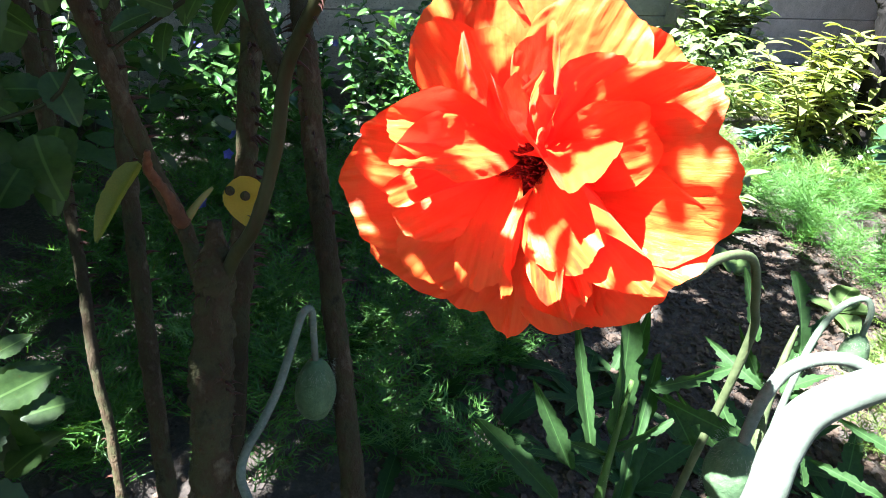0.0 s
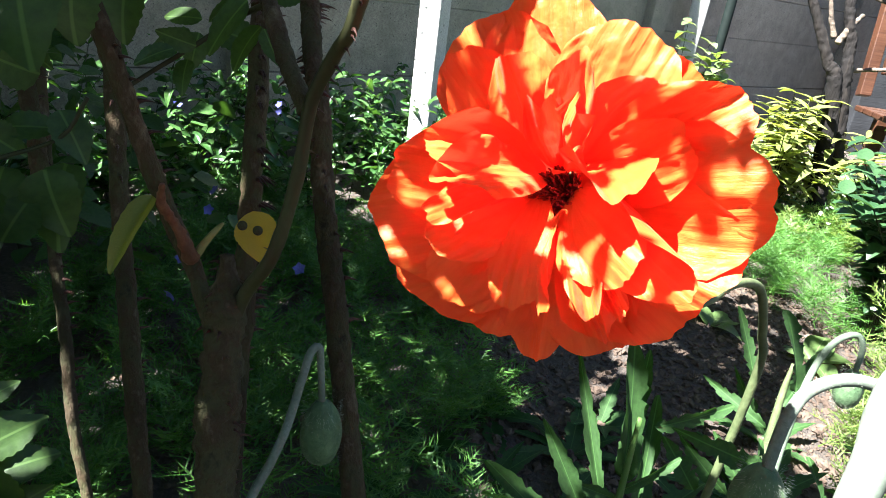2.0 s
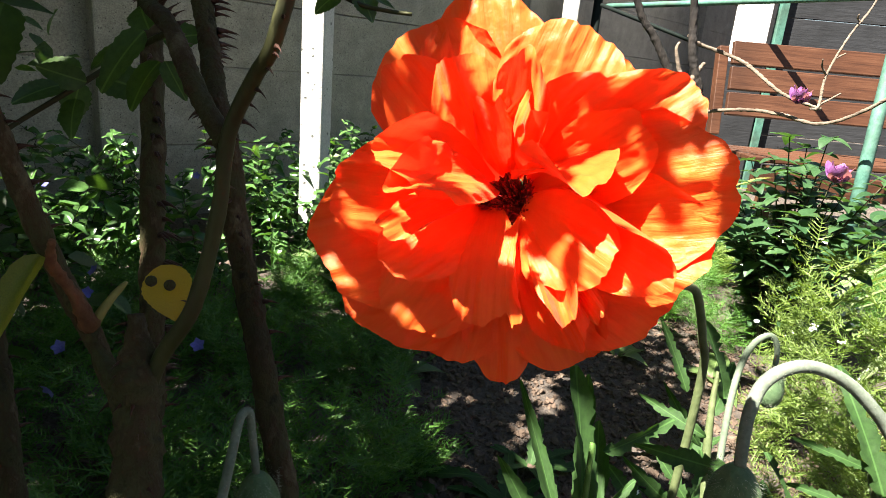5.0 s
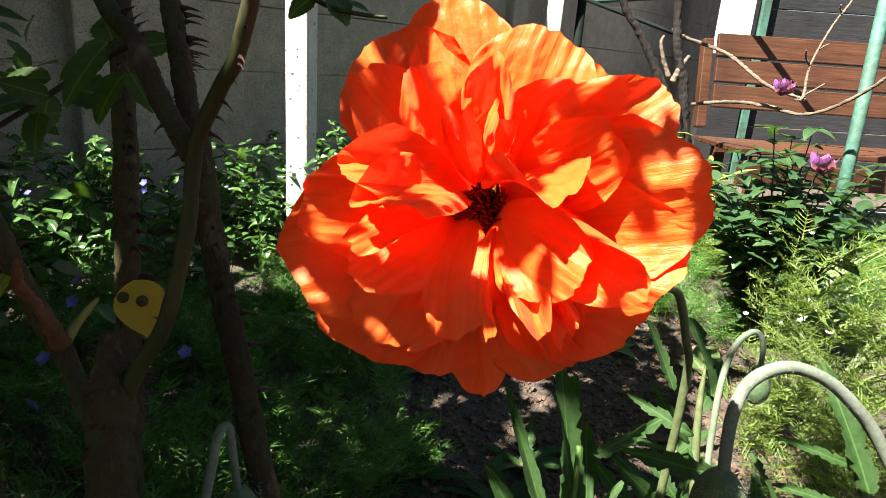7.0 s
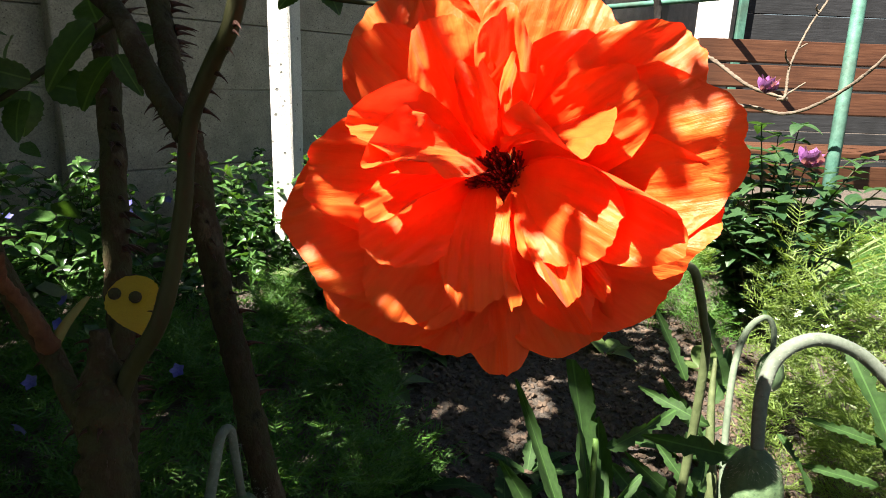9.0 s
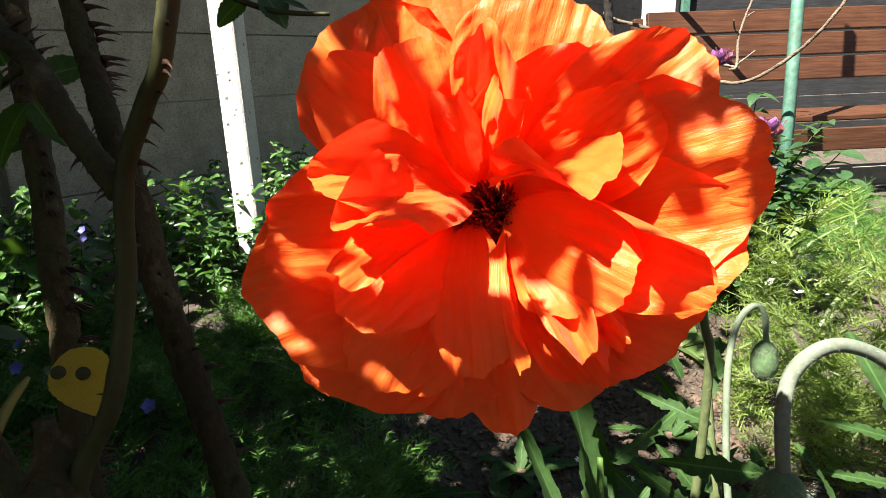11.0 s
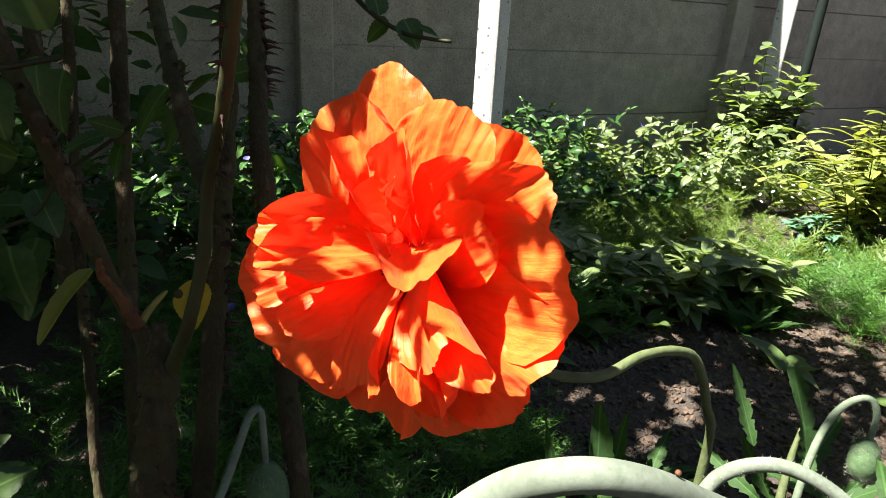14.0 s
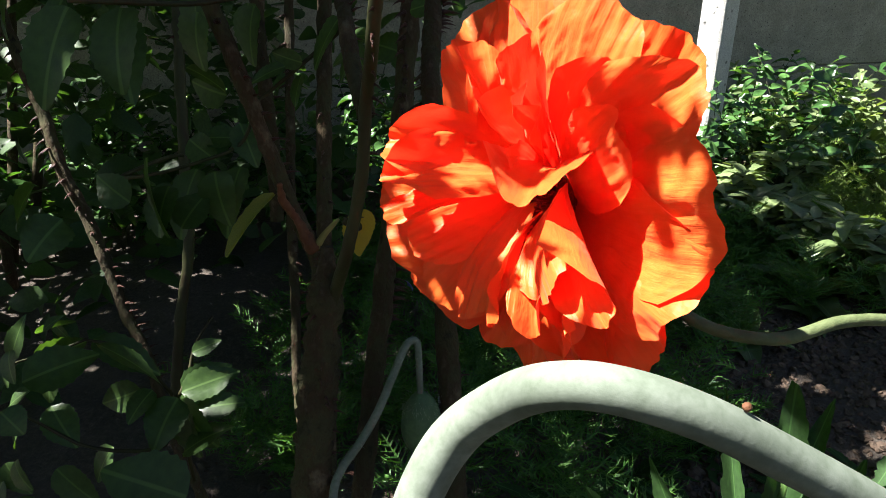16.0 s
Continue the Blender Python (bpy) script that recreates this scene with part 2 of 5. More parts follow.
def thing(name, label, category, place=(0, 0, 0), group="", kind=""):
    ob = new(name)
    ob.empty_display_size = 0.02
    ob.location = place
    return tagged(ob, label, category, group, kind)


def spline(points, n):
    """Points evenly along a smooth curve through the given ones."""
    pts = [Vector(p) for p in points]
    pts = [pts[0] * 2 - pts[1], *pts, pts[-1] * 2 - pts[-2]]
    out = []
    spans = len(pts) - 3
    for k in range(n):
        s = min(k / (n - 1) * spans, spans - 1e-6)
        i, f = int(s), s - int(s)
        a, b, c, d = pts[i:i + 4]
        out.append(0.5 * (2 * b + (c - a) * f + (2 * a - 5 * b + 4 * c - d) * f * f + (3 * b - a - 3 * c + d) * f ** 3))
    return out


def tube_data(points, radii, n=24, seg=8, rough=0.0, seed=0):
    """Rings along a smooth curve: verts and faces of a stem whose radius runs through radii."""
    line = spline(points, n)
    rnd = random.Random(seed)
    verts, faces = [], []
    side = None
    for k, p in enumerate(line):
        t = (line[min(k + 1, n - 1)] - line[max(k - 1, 0)]).normalized()
        if side is None:
            side = t.orthogonal().normalized()
        side = (side - t * side.dot(t)).normalized()
        other = t.cross(side)
        f = k / (n - 1) * (len(radii) - 1)
        i = min(int(f), len(radii) - 2)
        r = radii[i] + (radii[i + 1] - radii[i]) * (f - i)
        for s in range(seg):
            a = 2 * math.pi * s / seg
            d = side * math.cos(a) + other * math.sin(a)
            q = r * (1 + rough * (0.35 * rnd.uniform(-1, 1) + 1.2 * noise.noise((p + d * r) * 70 + Vector((seed, 0, 0))) + 0.7 * noise.noise((p + d * r) * 210)))
            verts.append(p + d * q)
    for k in range(n - 1):
        for s in range(seg):
            a, b = k * seg + s, k * seg + (s + 1) % seg
            faces.append((a, b, b + seg, a + seg))
    faces.append(tuple(range(seg - 1, -1, -1)))
    faces.append(tuple(range((n - 1) * seg, n * seg)))
    return verts, faces


def tube(name, points, radii, material, parent, n=24, seg=8, rough=0.0, label="", seed=0):
    v, f = tube_data(points, radii, n, seg, rough, seed)
    return raw(name, v, f, material, parent, label)


def leaf_data(length, width, fold=0.25, droop=0.25, rows=6, tip=1.3, wave=0.0, teeth=0.0, cols=2):
    """A leaf along +y from the origin, its upper side to +z: folded at the midrib, drooping to its tip."""
    verts, faces = [], []
    for k in range(rows + 1):
        s = k / rows
        w = width * 0.5 * (math.sin(math.pi * min(1.0, s ** 0.75 * 0.98 + 0.01)) ** (0.9 if tip < 1 else 0.75)) * (1 - 0.15 * s * tip)
        if teeth > 0:
            w *= 1 + (teeth if k % 2 else -teeth) * (1 + 0.6 * math.sin(k * 2.3))
        for c in range(-cols, cols + 1):
            q = c / cols
            if teeth < 0 and c:
                # forward-pointing lobes, out of step on the two sides
                cut = 1 - ((s * 8.0 + (0.45 if c > 0 else 0.0)) % 1.0)
                q *= 1 + teeth * cut ** 0.8 * (0.75 + 0.45 * math.sin(s * 19 + c)) * min(1.0, 4 * (1 - s))
            z = fold * abs(q) * w - droop * length * s * s + wave * length * math.sin(7 * s + 2 * q) * abs(q)
            verts.append((q * w, length * s * (1 - 0.12 * droop * s), z))
    m = 2 * cols + 1
    for k in range(rows):
        for c in range(m - 1):
            a = k * m + c
            faces.append((a, a + 1, a + m + 1, a + m))
    return np.array(verts), faces


def scatter(name, shapes, mats, material, parent=None, label="", picks=None):
    """One mesh of many copies of the given shapes (verts, faces), one for each matrix."""
    allv, allf, base = [], [], 0
    rnd = random.Random(7)
    for i, m in enumerate(mats):
        v, f = shapes[picks[i] if picks else rnd.randrange(len(shapes))]
        a = np.array(m)
        allv.append(v @ a[:3, :3].T + a[:3, 3])
        allf.extend([tuple(x + base for x in face) for face in f])
        base += len(v)
    me = bpy.data.meshes.new(name)
    me.from_pydata(np.concatenate(allv).tolist(), [], allf)
    me.update()
    return finish(name, me, material, parent, label)


def aim(place, way, up=(0, 0, 1), size=1.0):
    """A pose whose +y runs along way and whose +z leans to up."""
    y = Vector(way).normalized()
    x = y.cross(Vector(up))
    if x.length < 1e-4:
        x = y.orthogonal()
    x.normalize()
    z = x.cross(y)
    m = Matrix((x, y, z)).transposed().to_4x4()
    return Matrix.Translation(Vector(place)) @ m @ Matrix.Scale(size, 4)


def box_bm(sx, sy, sz, bevel=0.004, at=(0, 0, 0)):
    bm = bmesh.new()
    bmesh.ops.create_cube(bm, size=1.0, matrix=Matrix.Translation(at) @ Matrix.Diagonal((sx, sy, sz, 1)))
    if bevel:
        bmesh.ops.bevel(bm, geom=list(bm.edges), offset=bevel, segments=2, affect="EDGES", profile=0.5)
    return bm


def box_part(name, size, m, material, parent, bevel=0.004, label=""):
    ob = part(name, box_bm(*size, bevel), material, parent, label, smooth=False)
    ob.matrix_local = m
    return ob

# ---- ground and enclosure ----
def axis_steps(a, b, step, far):
    mid = list(np.arange(a, b + 1e-6, step))
    out = [a - d for d in far[::-1]] + mid + [b + d for d in far]
    return [float(v) for v in out]


def ground_height(x, y):
    near = 1.0 if -2 < x < 4 and -1 < y < 4 else 0.0
    h = 0.018 * noise.noise((x * 3, y * 3, 0.3)) + 0.008 * noise.noise((x * 13, y * 13, 1.7)) + 0.004 * noise.noise((x * 45, y * 45, 4.1))
    return h * near


def build_ground():
    xs = axis_steps(-1.6, 3.4, 0.028, [0.3, 1, 3, 9, 30, 120, 500])
    ys = axis_steps(-0.5, 3.6, 0.028, [0.3, 1, 3, 9, 30, 120, 500])
    verts = [(x, y, ground_height(x, y)) for y in ys for x in xs]
    n = len(xs)
    faces = [(j * n + i, j * n + i + 1, (j + 1) * n + i + 1, (j + 1) * n + i) for j in range(len(ys) - 1) for i in range(n - 1)]
    return tagged(raw("ground", verts, faces, SOIL), "dry crumbly brown garden soil", "soil", kind="structure")


build_ground()

CRUMB_SHAPES = []
for k in range(4):
    bm = bmesh.new()
    bmesh.ops.create_icosphere(bm, subdivisions=1, radius=1.0)
    rnd = random.Random(k)
    for v in bm.verts:
        v.co *= rnd.uniform(0.5, 1.3)
        v.co.z *= 0.6
    CRUMB_SHAPES.append((np.array([tuple(v.co) for v in bm.verts]), [tuple(v.index for v in f.verts) for f in bm.faces]))
    bm.free()
rnd = random.Random(11)
mats = []
while len(mats) < 21000:
    x, y = (rnd.uniform(-0.7, 1.6), rnd.uniform(0.2, 2.1)) if len(mats) % 2 else (rnd.uniform(0.0, 0.95), rnd.uniform(0.25, 1.15))
    if rnd.random() > 1.15 - 0.45 * y:
        continue
    s = rnd.choice([0.002, 0.0025, 0.003, 0.004, 0.0055, 0.008]) * rnd.uniform(0.7, 1.3)
    mats.append(pose(x, y, ground_height(x, y) + s * 0.2, rnd.uniform(-40, 40), rnd.uniform(-40, 40), rnd.uniform(0, 360)) @ Matrix.Scale(s, 4))
crumbs = tagged(scatter("soil_crumbs", CRUMB_SHAPES, mats, CRUMB), "loose dry soil crumbs and small stones", "soil", kind="stuff")
crumbs.data.polygons.foreach_set("use_smooth", [False] * len(crumbs.data.polygons))

FENCE_START, FENCE_WAY = Vector((-0.6, 2.07, 0)), Vector((0.9, 0.436, 0)).normalized()
FENCE_OUT = Vector((FENCE_WAY.y, -FENCE_WAY.x, 0))
FENCE_TURN = math.degrees(math.atan2(FENCE_WAY.y, FENCE_WAY.x))
SPAN = 2.05


def fence_point(s, out=0.0, z=0.0):
    return FENCE_START + FENCE_WAY * s + FENCE_OUT * out + Vector((0, 0, z))


def build_fence():
    fence = thing("fence", "grey concrete panel fence with slotted posts", "fence", kind="structure")
    panel = None
    for k in range(-3, 4):
        p = fence_point(k * SPAN + 0.06, -0.02)
        box_part("post", (0.12, 0.13, 2.3), pose(p.x, p.y, 0.85, 0, 0, FENCE_TURN), CONCRETE, fence, 0.008)
    for k in range(-3, 3):
        for row in range(4):
            p = fence_point(k * SPAN + 0.06 + SPAN / 2, -0.03)
            m = pose(p.x, p.y, 0.02 + 0.5 * row, 0, 0, FENCE_TURN)
            if panel is None:
                bm = box_bm(SPAN - 0.10, 0.04, 0.500, 0)
                for z, d in ((0.012, 0.004), (0.243, 0.010)):
                    bmesh.ops.bisect_plane(bm, geom=list(bm.verts) + list(bm.edges) + list(bm.faces), plane_co=(0, 0, z - 0.003), plane_no=(0, 0, 1))
                    bmesh.ops.bisect_plane(bm, geom=list(bm.verts) + list(bm.edges) + list(bm.faces), plane_co=(0, 0, z + 0.003), plane_no=(0, 0, 1))
                    bmesh.ops.bisect_plane(bm, geom=list(bm.verts) + list(bm.edges) + list(bm.faces), plane_co=(0, 0, z), plane_no=(0, 0, 1))
                    for v in bm.verts:
                        if abs(v.co.z - z) < 1e-4 and v.co.y < 0:
                            v.co.y += d
                panel = part("panel", bm, CONCRETE, fence, smooth=False)
                ob = panel
            else:
                ob = panel.copy()
                scene.collection.objects.link(ob)
            ob.matrix_local = m
    return fence


build_fence()


def build_concrete_pole(x, y, turn, side, height, lean, label):
    pole = part("concrete_pole", box_bm(side, side, height, 0.009, (0, 0, height / 2 - 0.1)), POLE_CONCRETE, smooth=False)
    pole.matrix_basis = pose(x, y, 0, lean[0], lean[1], turn)
    return tagged(pole, label, "pole", "concrete poles before the fence")


build_concrete_pole(0.053, 1.842, -34, 0.075, 2.4, (0, 0), "pitted square concrete pole standing among periwinkle")
build_concrete_pole(1.50, 2.965, -28, 0.085, 2.4, (-1.0, 1.2), "sunlit square concrete pole behind a leafy climber")


# ---- swing seat ----
def build_swing_frame():
    top = thing("garden_swing", "green painted tubular steel garden swing stand", "garden swing")
    a, b = [(1.528, 2.717, 0.000), (1.833, 3.212, 1.750)]
    tube("shaded_leg", [a, b], [0.024, 0.024], SHADED_PAINT, top, 4, 12, label="dark green steel leg, its shade painted into the colour")
    c, d = (1.768, 1.309, 0.0), (2.188, 1.675, 1.75)
    tube("leg", [c, d], [0.022, 0.022], PAINT, top, 4, 12, label="turquoise painted steel leg with worn paint")
    e, f = [(1.735, 2.978, 0.985), (2.099, 1.651, 0.987)]
    tube("side_bar", [e, f], [0.014, 0.014], PAINT, top, 4, 10, label="thin turquoise steel bar")
    tube("brace", [(1.66, 2.90, 0.98), (2.00, 2.45, 0.80)], [0.010, 0.010], SHADED_PAINT, top, 4, 8, label="thin dark bar")
    return top


build_swing_frame()


def build_bench():
    turn = math.degrees(math.atan2(-0.351, 0.936))
    bench = thing("swing_bench", "brown stained wooden slatted swing bench", "bench")
    bench.matrix_basis = pose(1.90, 2.205, 0, 0, 0, turn)
    n = 1.75
    for k, z in enumerate((0.769, 0.660, 0.550)):
        box_part("back_slat", (n, 0.026, 0.100), pose(n / 2 + 0.03, -0.01 - 0.023 * k, z, -12), WOOD, bench)
    for x in (0.02, n - 0.1):
        box_part("back_post", (0.045, 0.05, 0.40), pose(x, 0.045, 0.60, -12), WOOD, bench)
    for k in range(5):
        box_part("seat_slat", (n, 0.075, 0.022), pose(n / 2, -0.05 - 0.092 * k, 0.356), WOOD, bench)
    box_part("front_board", (n, 0.025, 0.09), pose(n / 2, -0.50, 0.275), WOOD, bench)
    for x in (0.1, n - 0.1):
        for y in (-0.06, -0.44):
            box_part("leg", (0.05, 0.05, 0.34), pose(x, y, 0.165), WOOD, bench)
    return bench


build_bench()


def build_shed():
    turn = math.degrees(math.atan2(-0.351, 0.936))
    shed = thing("shed_wall", "dark grey boarded shed wall beside a white rendered strip", "shed", kind="structure")
    shed.matrix_basis = pose(2.70, 3.10, 0, 0, 0, turn)
    for k in range(12):
        box_part("board", (3.4, 0.025, 0.172), pose(1.98, 0.0, 0.09 + 0.176 * k), SHED, shed, 0.003)
    box_part("white_strip", (0.17, 0.12, 1.4), pose(0.13, 0.0, 1.48), PALE_WALL, shed, 0.006, "white rendered wall strip")
    # foot of the strip in the dark board colour, standing for shade
    box_part("shaded_base", (0.26, 0.10, 0.78), pose(0.12, 0.0, 0.39), SHED, shed, 0.006, "lower wall strip, its shade put in as dark colour")
    box_part("frame_post", (0.05, 0.05, 2.2), pose(0.285, -0.03, 1.1), PAINT, shed, 0.004, "turquoise painted post")
    return shed


build_shed()
kerb = part("kerb", box_bm(3.0, 0.12, 0.10, 0.01), CONCRETE, smooth=False)
kerb.matrix_basis = pose(3.3, 1.62, 0.03, 0, 0, -20)
tagged(kerb, "pale concrete kerb along a paved edge", "kerb", kind="structure")

# ---- the poppy flower ----
FLOWER = Vector((-0.115, 0.0531, 0.5659))
OUT = Vector((-0.56, -0.81, 0.08)).normalized()
RIGHT = (-OUT).cross(Vector((0, 0, 1))).normalized()
UP = RIGHT.cross(-OUT).normalized()
FLOWER_FRAME = Matrix((RIGHT, UP, OUT)).transposed().to_4x4()
FLOWER_FRAME.translation = FLOWER


def petal_data(base, tip, half, arch=0.05, cup=0.05, ruffle=0.04, crumple=1.0, pleat=1.0, roll=0.0, curl=0.0, seed=0):
    """A crinkled petal in the flower's frame (x right, y up, z to the front): narrow at its base, fanning out to a
    ragged round edge. arch bows it along its length, cup across; roll turns it about its axis, curl rolls one margin over."""
    rnd = random.Random(seed)
    off, ph = rnd.uniform(0, 50), rnd.uniform(0, 6.28)
    base, tip, half = Vector(base) * 0.001, Vector(tip) * 0.001, half * 0.001
    length = (tip - base).length
    axis = (tip - base) / length
    n = Vector((0, 0, 1)) - axis * axis.z
    n.normalize()
    n.rotate(Matrix.Rotation(radians(roll), 3, axis))
    side = axis.cross(n)
    rows, cols = (54, 60) if half > 0.018 else (44, 40)
    verts, faces, uvs = [], [], []
    for i in range(rows + 1):
        s = i / rows
        wide = half * (0.16 + 0.84 * math.sin(math.pi * 0.5 * min(1.0, s * 1.12)) ** 0.85)
        for j in range(cols + 1):
            q = j / cols * 2 - 1
            edge = 1 - 0.20 * abs(q) ** 3 - 0.07 * q * q + 0.055 * noise.noise((q * 2.0 + off, 0.0, 0.0)) + 0.015 * noise.noise((q * 7 + off, 2.0, 0.0)) + 0.004 * noise.noise((q * 22 + off, 3.0, 0.0))
            r = s * edge
            x = wide * q
            h = length * arch * 4 * r * (1 - r * 0.8) + cup * half * q * q * (0.3 + 0.7 * s)
            # broad waves that grow to the edge
            h += length * ruffle * s ** 2 * (math.sin(4.4 * q + ph) + 0.7 * noise.noise((q * 2.6 + off, s * 1.6, 3.0)))
            # pleats running outwards
            h += 0.0008 * pleat * s * noise.noise((q * 6 + off, s * 1.1, 2.0)) + 0.0002 * pleat * s * noise.noise((q * 17 + off, s * 1.6, 7.0))
            # crumpled paper: sharp creases across and along
            u, v = x / 0.010 + off, s * length / 0.014
            crease = 1 - 2 * abs(noise.noise((u * 0.9, v * 0.7, 5.0)))
            crease += 0.5 - abs(noise.noise((u * 2.3, v * 1.5, 8.0)))
            h += 0.0011 * crumple * (0.25 + 0.75 * s) * crease
            if curl:
                over = max(0.0, -q - 0.15) / 0.85
                h += curl * half * 1.1 * over * s
                x += curl * half * 0.75 * over * over * s
            p = base + axis * (length * r) + side * x + n * h
            verts.append(p)
            uvs.append((q * half / 0.03 + off, s * length / 0.03))
    m = cols + 1
    for i in range(rows):
        for j in range(cols):
            k = i * m + j
            faces.append((k, k + 1, k + m + 1, k + m))
    return (verts, uvs), faces


def petal_object(data, faces, owner):
    ob = raw("petal", data[0], faces, PETAL, owner)
    uv = ob.data.uv_layers.new(name="along")
    for loop in ob.data.loops:
        uv.data[loop.index].uv = data[1][loop.vertex_index]
    ob.matrix_local = FLOWER_FRAME
    return ob


def build_poppy():
    poppy = thing("poppy", "large double orange-red poppy in full bloom on a hairy bent stem", "poppy")

    def petal(base, tip, half, **shape):
        """base and tip in millimetres: right, up, front."""
        v, f = petal_data(base, tip, half, seed=100 + len(poppy.children), **shape)
        petal_object(v, f, poppy)

    # broad back petals, from the top round by the right
    petal((-8, -1, -8), (-47, 49, -5), 26, cup=0.12, arch=0.09, ruffle=0.03)
    petal((-6, 0, -8), (-22, 65, -10), 24, cup=0.05, arch=0.14, ruffle=0.05, crumple=1.4)
    petal((2, -5, -12), (32, 47, -12), 23, cup=0.05, arch=-0.02, ruffle=0.03)
    petal((1, 0, -7), (17, 56, -5), 22, cup=0.04, arch=0.15, ruffle=0.03, pleat=1.2)
    petal((5, -4, -7), (57, 38, 5), 19, cup=0.04, arch=0.13, ruffle=0.04, pleat=1.1)
    petal((6, -8, -7), (72, 12, 15), 26, cup=0.10, arch=0.06, ruffle=0.035, pleat=1.1)
    petal((5, -11, -8), (69, -14, 14), 23, cup=0.06, arch=0.05, ruffle=0.04, pleat=1.1)
    petal((3, -15, -8), (57, -41, 7), 24, cup=0.06, arch=0.05, ruffle=0.04)
    petal((0, -16, -8), (33, -63, 2), 20, cup=0.05, arch=0.05, ruffle=0.06)
    petal((-3, -17, -8), (5, -76, 3), 14, cup=0.08, arch=0.05, ruffle=0.05)
    petal((-7, -16, -8), (-20, -70, 4), 22, cup=0.06, arch=0.05, ruffle=0.05)
    petal((-8, -14, -8), (-52, -57, 14), 28, cup=0.08, arch=0.06, ruffle=0.03)
    petal((-9, -11, -8), (-66, -31, 25), 27, cup=0.12, arch=0.05, ruffle=0.03)
    petal((-10, -9, -8), (-60, -6, 29), 19, cup=0.14, arch=0.05, ruffle=0.03)
    # inner petals on the upper side
    petal((-9, -1, -4), (-48, 38, 9), 15, cup=0.14, arch=0.04, ruffle=0.02)
    petal((-5, 0, -3), (-22, 44, 16), 14, cup=-0.10, arch=0.14, ruffle=0.09, crumple=1.8, roll=-10)
    petal((-1, 1, -3), (-1, 46, 14), 10, cup=0.20, arch=0.08, ruffle=0.12, crumple=2.2, roll=8)
    petal((-3, 2, 0), (-11, 31, 24), 7, cup=-0.20, arch=0.12, ruffle=0.14, crumple=2.2, roll=14)
    petal((0, 3, 0), (8, 32, 19), 8, cup=0.30, arch=0.12, ruffle=0.10, crumple=2.0, roll=-16)
    petal((3, -1, -4), (31, 38, 4), 17, cup=0.04, arch=0.15, ruffle=0.03, pleat=1.2)
    petal((6, -4, -4), (44, 24, 20), 15, cup=0.08, arch=0.05, ruffle=0.03)
    # wavy tongues standing forward
    petal((-8, 0, 0), (-42, 5, 41), 13, cup=0.15, arch=0.09, ruffle=0.09, crumple=1.4, roll=34)
    petal((-7, -3, 0), (-31, -5, 50), 12, cup=0.10, arch=0.10, ruffle=0.09, crumple=1.4, roll=46)
    petal((-8, -6, 0), (-34, -21, 45), 9, cup=0.20, arch=0.09, ruffle=0.05, crumple=1.1, roll=44)
    # smooth hanging petals
    petal((-8, -9, -2), (-38, -33, 30), 15, cup=0.08, arch=0.10, ruffle=0.02, roll=8)
    petal((-8, -11, -2), (-35, -54, 20), 17, cup=0.06, arch=0.10, ruffle=0.03)
    petal((-6, -12, -2), (-21, -58, 17), 13, cup=0.06, arch=0.10, ruffle=0.03)
    petal((-6, -9, 2), (0, -48, 30), 12, cup=-0.14, arch=0.12, ruffle=0.015, crumple=0.6)
    petal((5, -6, 2), (41, -21, 30), 15, cup=-0.12, arch=0.14, ruffle=0.025, crumple=0.7)
    petal((5, -7, 2), (27, -30, 25), 11, cup=-0.15, arch=0.14, ruffle=0.03, crumple=0.7)
    # folded strips under the heart
    petal((5, -11, 8), (14, -46, 29), 4, cup=0.6, arch=0.14, ruffle=0.07, crumple=1.3, roll=28)
    petal((8, -13, 8), (27, -43, 27), 6.5, cup=0.5, arch=0.12, ruffle=0.08, crumple=1.3, roll=-18)
    petal((12, -16, 7), (38, -40, 22), 5, cup=0.3, arch=0.10, ruffle=0.08, crumple=1.3, roll=-14)
    petal((4, -15, 0), (33, -54, 13), 10, cup=0.2, arch=0.08, ruffle=0.08, crumple=1.3)
    # petal with its upper margin rolled over
    petal((8, -3, 2), (58, -22, 29), 15, cup=0.15, arch=0.08, ruffle=0.03, curl=1.1, roll=-14)
    # scoop-shaped lip over the heart
    petal((4, 3, 4), (29, 1, 40), 15, cup=0.60, arch=0.09, ruffle=0.05, roll=-80, crumple=0.9)
    petal((2, 2, 6), (17, 10, 34), 6, cup=0.7, arch=0.08, ruffle=0.05, roll=-50)
    rnd = random.Random(5)
    shape = tube_data([(0, 0, 0), (0, 0.5, 0.04), (0, 1, 0)], [0.02, 0.018, 0.04, 0.035], 6, 4)
    shape = (np.array([tuple(v) for v in shape[0]]), shape[1])
    mats = []
    for k in range(520):
        a, r = rnd.uniform(0, 6.28), 0.0105 * math.sqrt(rnd.random())
        way = Vector((math.cos(a) * r * 60, math.sin(a) * r * 60, 1))
        mats.append(aim((math.cos(a) * r * 0.6, -0.011 + math.sin(a) * r * 0.8, -0.006), way, (1, 0, 0), rnd.uniform(0.009, 0.014)))
    ob = tagged(scatter("stamen_tuft", [shape], mats, HEART, poppy, "dark maroon stamens"), kind="stuff")
    ob.matrix_local = FLOWER_FRAME
    bm = bmesh.new()
    bmesh.ops.create_uvsphere(bm, u_segments=16, v_segments=10, radius=0.0040, matrix=Matrix.Translation((0, -0.011, 0.0)))
    part("seed_pod", bm, HEART, poppy, "dark seed pod").matrix_local = FLOWER_FRAME
    bm = bmesh.new()
